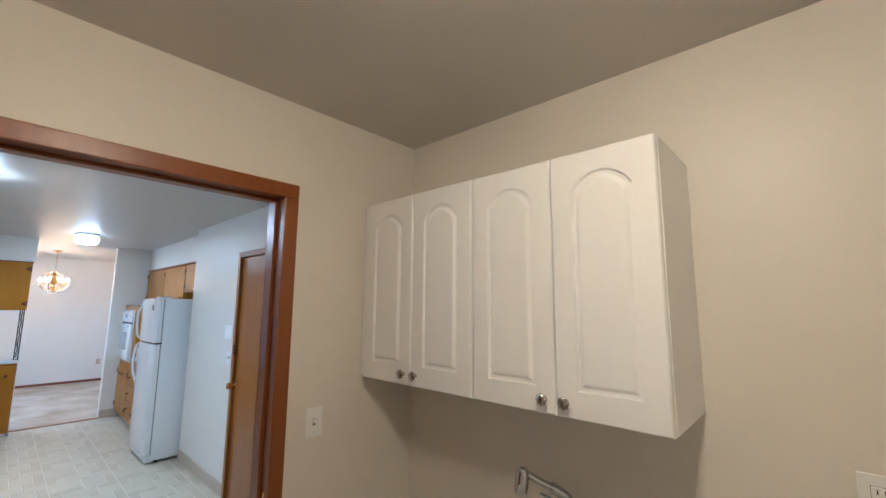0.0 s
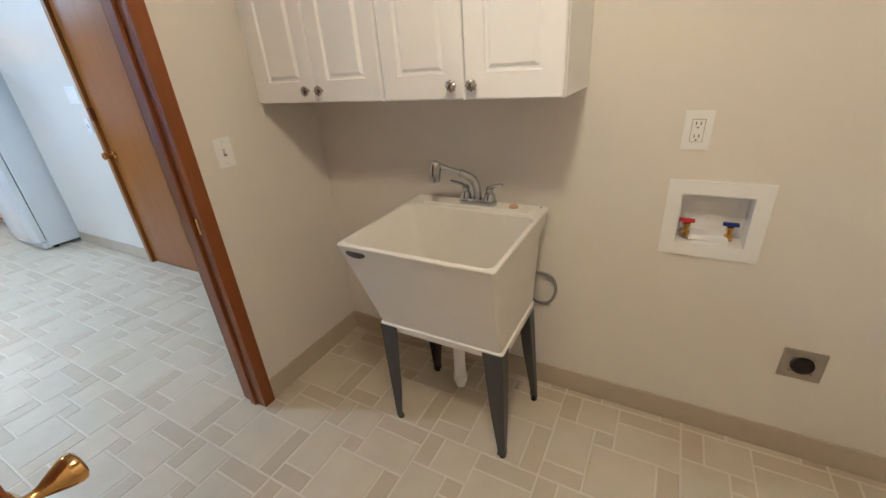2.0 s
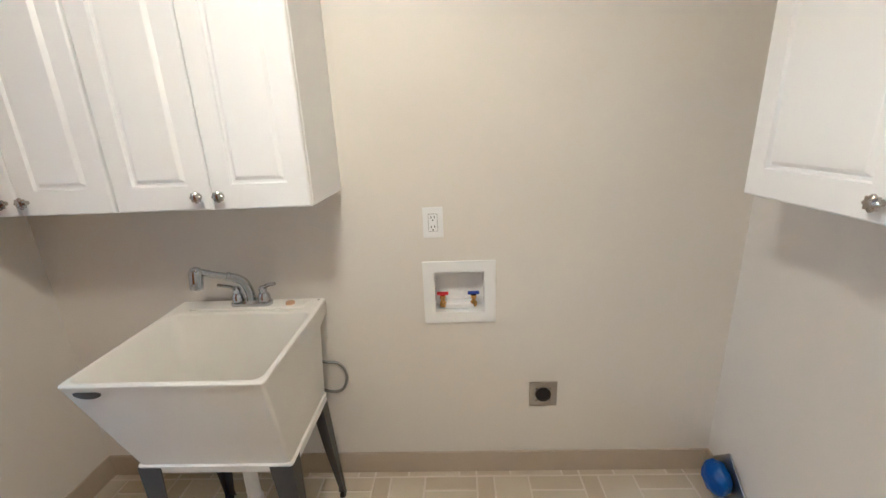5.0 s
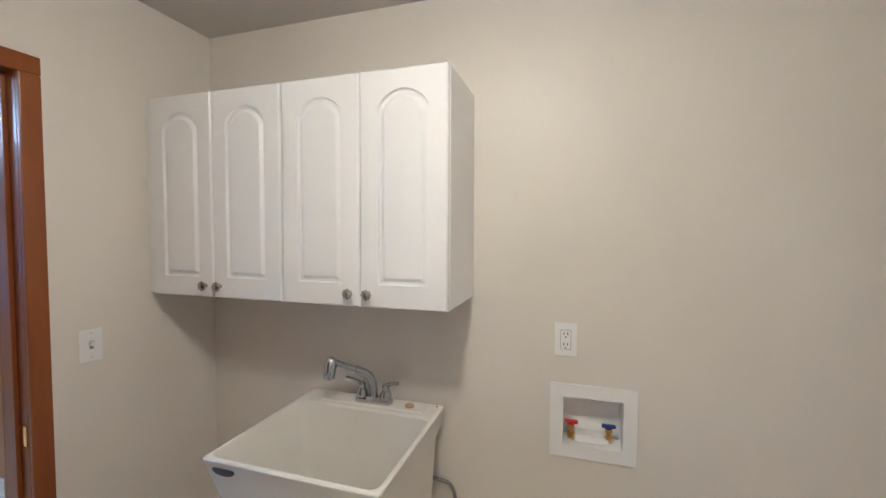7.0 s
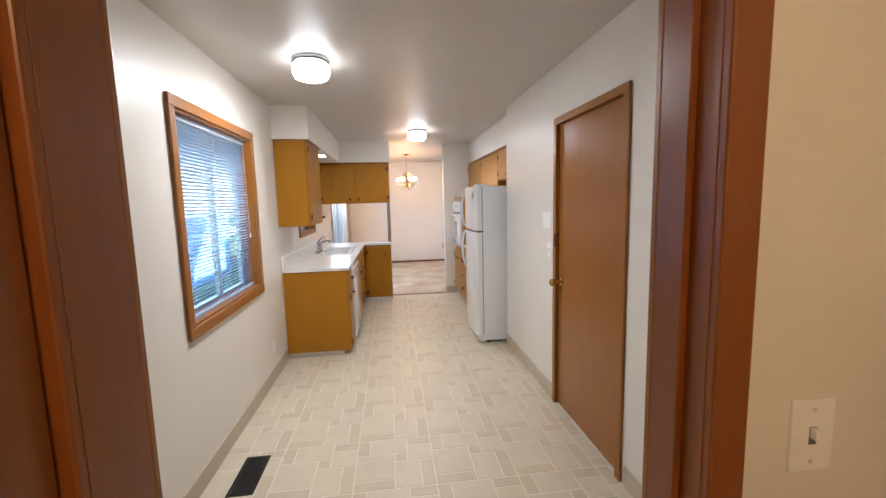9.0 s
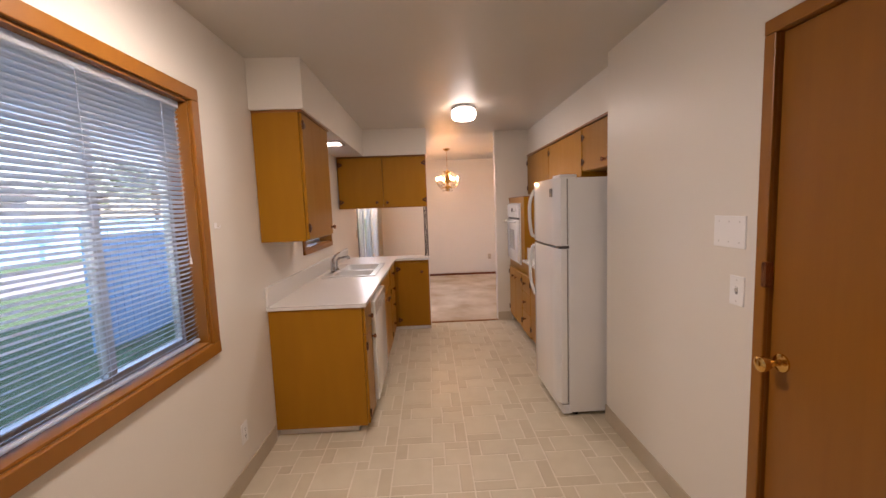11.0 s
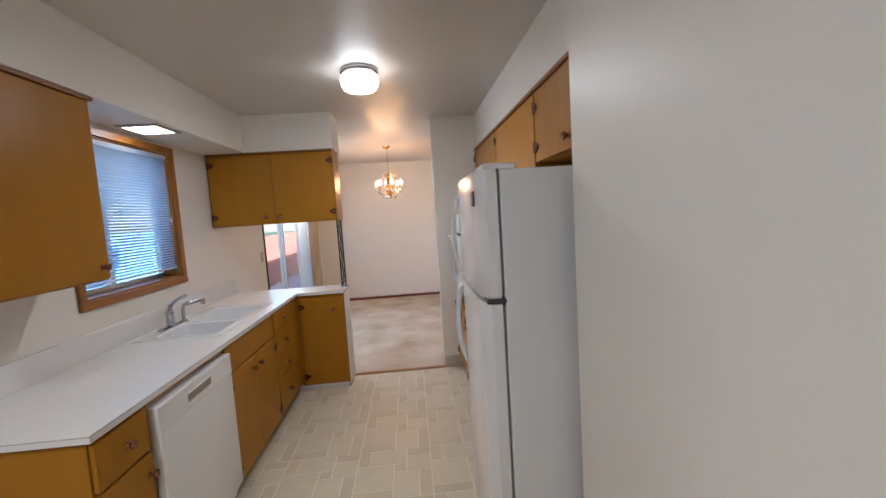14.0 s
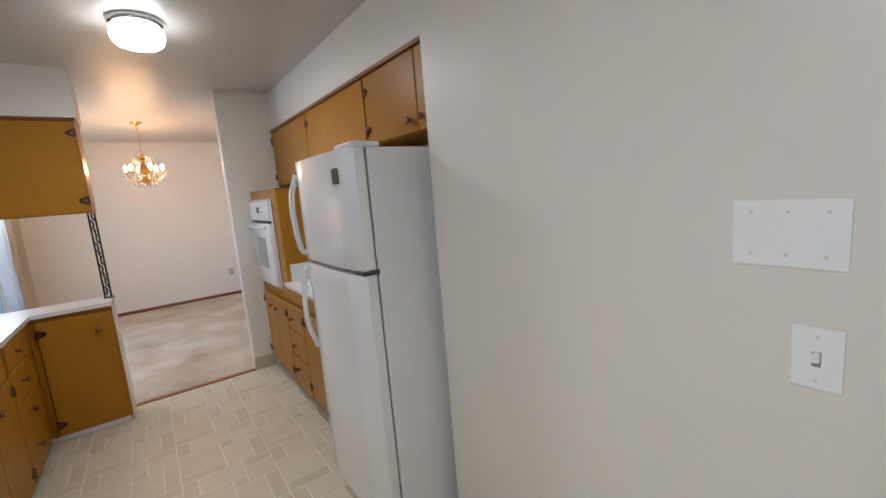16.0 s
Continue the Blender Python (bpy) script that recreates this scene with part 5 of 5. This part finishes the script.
part("control_knob", lathe([(0, 0), (0.02, 0), (0.018, 0.018), (0, 0.02)], (-8.02, RY - 0.038, 1.455), (0, -1, 0), 16), ENAMEL, cp, "", True)
part("vent_gap", box((-8.436, RY - 0.030, 1.352), (-7.856, RY - 0.016, 1.370)), DARK, ov)

c = thing("drawer_cabinet", (-7.2, 2.03, 0), "golden varnished base cabinet with drawers and a door", "cabinet", G)
part("body", box((-7.688, RY + 0.001, 0.085), (-6.662, ALCOVE_Y - 0.003, CT - 0.027), 0.002), CABINET, c)
part("toe_kick", box((-7.688, RY + 0.07, 0), (-6.662, ALCOVE_Y - 0.003, 0.085)), BASEB, c)
for z, h, k in ((0.120, 0.245, 0.165), (0.375, 0.190, 0.095), (0.575, 0.190, 0.098)):
    front(c, (-7.680, RY - 0.018, z), (1, 0, 0), (0, -1, 0), 0.365, h, "drawer", (0.150, k), None, 0.018)
part("rail", box((-7.684, RY - 0.010, 0.778), (-6.664, RY + 0.001, CT - 0.030), 0.001), CABINET, c)
front(c, (-7.305, RY - 0.018, 0.150), (1, 0, 0), (0, -1, 0), 0.315, 0.615, "door", (0.262, 0.525), "a", 0.018)
front(c, (-6.984, RY - 0.018, 0.150), (1, 0, 0), (0, -1, 0), 0.315, 0.615, "door", (0.05, 0.525), "b", 0.018)
w2 = thing("worktop", (-7.2, 2.03, CT - 0.04), "white laminate worktop beside the wall oven", "worktop")
part("slab", box((-7.688, RY - 0.030, CT - 0.026), (-6.662, ALCOVE_Y - 0.003, CT), 0.002), LAMINATE, w2)
part("backsplash", box((-7.688, ALCOVE_Y - 0.018, CT), (-6.662, ALCOVE_Y, CT + 0.128), 0.003), LAMINATE, w2)
part("side_splash", box((-7.689, RY + 0.03, CT), (-7.672, ALCOVE_Y - 0.018, CT + 0.128), 0.003), LAMINATE, w2)
ck = thing("cooktop", (-7.2, 2.05, CT), "white electric cooktop set in the worktop", "cooktop")
part("plate", box((-7.56, RY + 0.05, CT), (-6.86, 2.26, CT + 0.012), 0.005, 2), ENAMEL, ck)
for x, y, r in ((-7.40, 1.92, 0.075), (-7.40, 2.14, 0.095), (-7.08, 1.92, 0.095), (-7.08, 2.14, 0.075)):
    b = part("burner", lathe([(0, 0), (r + 0.015, 0), (r + 0.015, 0.003), (r, -0.002), (0, -0.004)], (x, y, CT + 0.0125), seg=24), CHROME, ck, "chrome drip pan", True)
    for q in (1.0, 0.66, 0.33):
        part("coil", tube([(x + r * q * math.cos(t), y + r * q * math.sin(t), CT + 0.021) for t in [2 * math.pi * i / 24 for i in range(25)]], 0.005, 6), BLACKIRON, b, "", True)

# cabinets above refrigerator and cooktop
UY = 1.992
c = thing("wall_unit", (-6.26, 2.15, 1.772), "golden varnished short cabinet above the refrigerator", "cabinet", U)
part("body", box((-6.612, UY + 0.020, 1.772), (ALCOVE_X - 0.004, ALCOVE_Y - 0.003, 2.149), 0.002), CABINET, c)
front(c, (-6.608, UY + 0.019, 1.775), (1, 0, 0), (0, -1, 0), 0.496, 0.345, "door", (0.446, 0.052), "a")
front(c, (-6.106, UY + 0.019, 1.775), (1, 0, 0), (0, -1, 0), 0.190, 0.345, "door", (0.048, 0.052))
part("top_moulding", box((-6.613, UY - 0.004, 2.130), (ALCOVE_X - 0.004, UY + 0.030, 2.1495), 0.002), CABINET_EDGE, c)
c = thing("wall_unit", (-7.53, 2.15, 1.648), "golden varnished wall cabinet above the cooktop and oven", "cabinet", U)
part("body", box((-8.505, UY + 0.020, 1.648), (-6.616, ALCOVE_Y - 0.003, 2.149), 0.002), CABINET, c)
for x, w, kn, hg in ((-8.490, 0.930, 0.62, "a"), (-7.552, 0.928, 0.880, "a")):
    front(c, (x, UY + 0.019, 1.655), (1, 0, 0), (0, -1, 0), w, 0.465, "door", (kn, 0.055), hg)
part("top_moulding", box((-8.505, UY - 0.004, 2.130), (-6.616, UY + 0.030, 2.1495), 0.002), CABINET_EDGE, c)

# refrigerator
RX0, RX1, RFY = -6.648, -5.968, 1.655
fr = thing("refrigerator", (-6.28, 1.95, 0), "white top-freezer refrigerator with curved handles", "refrigerator")
part("case", box((RX0, RFY, 0.03), (RX1, 2.31, 1.690), 0.006, 2), ENAMEL_SIDE, fr, "textured white sides")
part("grille", box((RX0 + 0.01, RFY - 0.045, 0.018), (RX1 - 0.005, RFY + 0.02, 0.085), 0.006, 2), ENAMEL_SIDE, fr)
for x in (RX0 + 0.05, RX1 - 0.05):
    part("foot", cyl((x, RFY + 0.06, 0), (x, RFY + 0.06, 0.03), 0.02), DARK, fr)
    part("foot", cyl((x, 2.24, 0), (x, 2.24, 0.03), 0.02), DARK, fr)


def fridge_door(z0, z1):
    """A door with a gently bowed front and rounded sides."""
    loops = []
    n = 10
    ya = RFY - 0.012
    pts = [(RX1 - 0.001, ya), (RX0 + 0.001, ya)]
    for i in range(n + 1):
        u = i / n
        edge = min(u, 1 - u) * (RX1 - RX0)
        drop_ = 0.022 * max(0, 1 - edge / 0.03) ** 2
        pts.append((RX0 + 0.001 + u * (RX1 - RX0 - 0.002), 1.582 - 0.012 * math.sin(math.pi * u) + drop_))
    for z, s in ((z0, 0.985), (z0 + 0.006, 1.0), (z1 - 0.006, 1.0), (z1, 0.985)):
        loops.append([((x - (RX0 + RX1) / 2) * s + (RX0 + RX1) / 2, ya + (y - ya) * s, z) for x, y in pts])
    d = part("door", loft(loops), ENAMEL, fr, "glossy white door", True)
    part("gasket", box((RX0 + 0.012, RFY - 0.0125, z0 + 0.01), (RX1 - 0.012, RFY + 0.001, z1 - 0.01)), GREYSTEEL, fr, "grey door seal")
    return d


low = fridge_door(0.092, 1.208)
up = fridge_door(1.226, 1.692)
part("handle", tube(curve([(-6.601, 1.588, 1.252), (-6.604, 1.562, 1.275), (-6.608, 1.548, 1.40), (-6.611, 1.552, 1.54), (-6.611, 1.586, 1.635)], 7), 0.0135, 10), ENAMEL, up, "curved white handle", True)
part("handle", tube(curve([(-6.601, 1.588, 1.180), (-6.604, 1.562, 1.155), (-6.608, 1.546, 1.02), (-6.611, 1.552, 0.88), (-6.611, 1.586, 0.76)], 7), 0.0135, 10), ENAMEL, low, "curved white handle", True)
part("badge", box((-6.130, 1.5715, 1.565), (-6.067, 1.5755, 1.625), 0.002), LEGGREY, up, "small grey square badge")
part("hinge_cover", box((RX1 - 0.16, RFY - 0.060, 1.690), (RX1 - 0.005, RFY + 0.06, 1.712), 0.006, 2), ENAMEL_SIDE, fr, "white hinge cover")
part("middle_hinge", box((RX1 - 0.075, RFY - 0.068, 1.209), (RX1 + 0.003, RFY + 0.004, 1.226), 0.003), LEGGREY, fr, "dark grey middle hinge")


# ---- outside ----
structure("ground", box((-90, -90, -0.30), (90, 90, -0.16)), GRASS, "green lawn round the house", "lawn")
structure("patio", box((-21, -2.44, -0.158), (-9.0, LEFT_Y - 0.15, -0.10), 0.01), PAVING, "grey concrete patio", "patio")


def fence(name, p, q, top, mat, label, rails=False):
    """A board fence from p to q: posts, rails and upright boards."""
    p, q = Vector(p), Vector(q)
    d = q - p
    n = int(d.length / 0.145)
    ob = thing(name, p, label, "fence")
    ang = math.atan2(d.y, d.x)
    me = mesh_of("board", box((0, -0.010, 0.0), (0.138, 0.010, top), 0.002), mat)
    for k in range(n):
        b = repeat("board", me, ob, p + d * (k / n) + Vector((0, 0, random.uniform(-0.01, 0.01))))
        b.rotation_euler = (0, 0, ang)
    for z in (0.3, top - 0.25):
        r = part("rail", box((p.x, p.y - 0.045, p.z + z), (p.x + d.length, p.y - 0.012, p.z + z + 0.08)), mat, ob)
        r.data.transform(Matrix.Rotation(ang, 4, "Z"))
    return ob


near_fence = fence("board_fence", (-12.9, -3.5, -0.16), (-8.37, -3.5, -0.16), 1.60, FENCE, "board fence in the shade of the house, skylight's blue put in its colour")
part("corner_post", box((-8.40, -3.56, -0.16), (-8.31, -3.47, 1.49), 0.008), FENCE, near_fence, "square corner post")
fence("board_fence", (-34, -15.0, -0.16), (4, -15.0, -0.16), 1.70, FENCE, "far blue board fence in the sun")
fence("patio_fence", (-20.5, -2.6, -0.16), (-13.0, -2.6, -0.16), 1.38, ORANGE, "orange-red painted board fence at the patio's end")
# unseen wall, added to shade the lower part of the patio fence
structure("garden_wall", box((-27.0, -0.57, -0.16), (-12.42, -0.45, 1.75), 0.01), SIDING, "unseen pale wall added to shade the patio fence", "wall")
structure("porch_cover", box((-6.3, -2.75, 2.40), (-2.2, LEFT_Y - 0.15, 2.47), 0.005), PORCH, "weathered wooden porch cover outside the breakfast window", "porch roof")
structure("driveway", box((-40, -13.5, -0.158), (20, -8.7, -0.13), 0.01), PAVING, "sunlit pale concrete drive beyond the lawn", "driveway")


def house(at, w, d, h, mat, label):
    """A far house with walls, gable roof and windows."""
    x, y = at
    ob = thing("neighbour_house", (x, y, -0.16), label, "house")
    part("wall", box((x, y - d, -0.16), (x + w, y, h)), mat, ob)
    part("roof", loft([[(x - 0.5, y + 0.5, h), (x - 0.5, y - d / 2, h + 1.8), (x - 0.5, y - d - 0.5, h)], [(x + w + 0.5, y + 0.5, h), (x + w + 0.5, y - d / 2, h + 1.8), (x + w + 0.5, y - d - 0.5, h)]]), ROOFING, ob)
    for k in range(int(w / 3)):
        wx = x + 1.2 + 3 * k
        wi = part("window", box((wx - 0.06, y, 0.9), (wx + 1.26, y + 0.05, 2.16), 0.01), PLASTIC, ob)
        part("pane", box((wx, y + 0.05, 0.96), (wx + 1.2, y + 0.056, 2.1)), OVENGLASS, wi)


house((-24, -19), 13, 8, 2.7, SIDING, "pale single-storey house beyond the fence")
house((-5, -21), 12, 8, 2.7, ORANGE, "reddish single-storey house beyond the fence")


def tree(at, h, r, seed):
    """A tapered trunk with limbs and a crown of many small leaves."""
    rnd = random.Random(seed)
    x, y = at
    z = -0.16
    ob = thing("garden_tree", (x, y, z), "leafy green garden tree behind the fence", "tree", "garden trees")
    bm = tube(curve([(x, y, z), (x + 0.1, y, z + h * 0.25), (x - 0.05, y + 0.1, z + h * 0.55), (x + 0.05, y, z + h * 0.8)], 5), 0.16, 8, taper=[1 - 0.05 * k for k in range(16)])
    tips = []
    for k in range(9):
        a = rnd.uniform(0, 6.28)
        f = rnd.uniform(0.35, 0.75)
        e = (x + r * 0.8 * math.cos(a), y + r * 0.8 * math.sin(a), z + h * (f + 0.2))
        tube(curve([(x, y, z + h * f), ((x + e[0]) / 2, (y + e[1]) / 2, z + h * (f + 0.06)), e], 4), 0.05, 6, bm, [1 - 0.1 * q for q in range(9)])
        tips += [Vector(e), Vector(((x + e[0]) / 2, (y + e[1]) / 2, z + h * (f + 0.15)))]
    part("trunk", bm, BARK, ob, smooth=True)
    verts, faces = [], []
    for c in tips:
        for _ in range(130):
            p = c + Vector((rnd.gauss(0, r * 0.22), rnd.gauss(0, r * 0.22), rnd.gauss(0, h * 0.08)))
            a, b = rnd.uniform(0, 6.28), rnd.uniform(-0.7, 0.7)
            u = Vector((math.cos(a), math.sin(a), b)) * 0.07
            v = Vector((-math.sin(a), math.cos(a), rnd.uniform(-0.6, 0.6))) * 0.04
            i = len(verts)
            verts += [p - u, p + v, p + u, p - v]
            faces.append((i, i + 1, i + 2, i + 3))
    me = bpy.data.meshes.new("crown")
    me.from_pydata(verts, [], faces)
    me.materials.append(LEAF)
    cr = new("crown", me)
    cr.parent = ob
    cr.location = -ORIGIN[ob.name]


tree((-21.0, -13.4), 4.4, 1.7, 3)
tree((-25.5, -13.8), 4.8, 1.9, 5)
tree((-9.5, -17.0), 4.6, 2.0, 8)

# ---- vinyl floor pattern: raised pieces in a repeating square of six by six units ----
UNIT_X, UNIT_Y = 0.4717 / 6, 0.4575 / 6
PATTERN = [(0, 1, 0, 2, 1), (1, 3, 0, 2, 0), (3, 6, 0, 1, 1), (3, 6, 1, 3, 0), (2, 3, 2, 3, 1), (0, 2, 2, 5, 0), (2, 5, 3, 6, 0), (5, 6, 3, 6, 1), (0, 2, 5, 6, 1)]
LINE_X, LINE_Y = -0.543, 1.357
floor = bpy.data.objects["floor"]
ORIGIN[floor.name] = Vector((0, 0, 0))
GAP, EM = 0.0085, 0.0016


def vinyl_piece(x0, x1, y0, y1, vs, fs):
    i = len(vs)
    b = 0.0022
    vs += [(x0, y0, -EM), (x1, y0, -EM), (x1, y1, -EM), (x0, y1, -EM), (x0 + b, y0 + b, 0), (x1 - b, y0 + b, 0), (x1 - b, y1 - b, 0), (x0 + b, y1 - b, 0)]
    fs += [(i + 4, i + 5, i + 6, i + 7)] + [(i + k, i + (k + 1) % 4, i + 4 + (k + 1) % 4, i + 4 + k) for k in range(4)]


shared = {}
rest = {0: ([], []), 1: ([], [])}
PITCH_X, PITCH_Y = UNIT_X * 6, UNIT_Y * 6
for gx in range(-19, 4):
    for gy in range(-4, 6):
        ox, oy = LINE_X + gx * PITCH_X, LINE_Y - gy * PITCH_Y
        for u0, u1, v0, v1, dark in PATTERN:
            x0, x1 = ox + u0 * UNIT_X + GAP / 2, ox + u1 * UNIT_X - GAP / 2
            y0, y1 = oy - v1 * UNIT_Y + GAP / 2, oy - v0 * UNIT_Y - GAP / 2
            whole = True
            lim_y = ALCOVE_Y if END_X < (x0 + x1) / 2 < ALCOVE_X else (SINK_Y if (x0 + x1) / 2 > DOOR_X else RIGHT_Y)
            if x1 < END_X or x0 > SIDE_X or y1 < LEFT_Y or y0 > lim_y:
                continue
            if x0 < END_X or x1 > SIDE_X or y0 < LEFT_Y or y1 > lim_y:
                whole = False
                x0, x1, y0, y1 = max(x0, END_X), min(x1, SIDE_X), max(y0, LEFT_Y), min(y1, lim_y)
                if x1 - x0 < 0.006 or y1 - y0 < 0.006:
                    continue
            near = whole and ((-1.95 < x0 and y0 > 0.55) or (-6.2 < x0 < -3.9 and 0.2 < y0 < 1.7))
            if near:
                key = (u1 - u0, v1 - v0, dark)
                if key not in shared:
                    vs, fs = [], []
                    vinyl_piece(0, x1 - x0, 0, y1 - y0, vs, fs)
                    me = bpy.data.meshes.new("tile")
                    me.from_pydata(vs, [], fs)
                    me.materials.append(TILE_DARK if dark else TILE)
                    shared[key] = me
                repeat("tile", shared[key], floor, (x0, y0, 0.0005))
            else:
                vinyl_piece(x0, x1, y0, y1, *rest[dark])
for dark, (vs, fs) in rest.items():
    me = bpy.data.meshes.new("tile_field")
    me.from_pydata(vs, [], fs)
    me.materials.append(TILE_DARK if dark else TILE)
    o = new("tile_field", me)
    o.parent = floor
    o.location = (0, 0, 0.0005)
    tagged(o, kind="stuff")
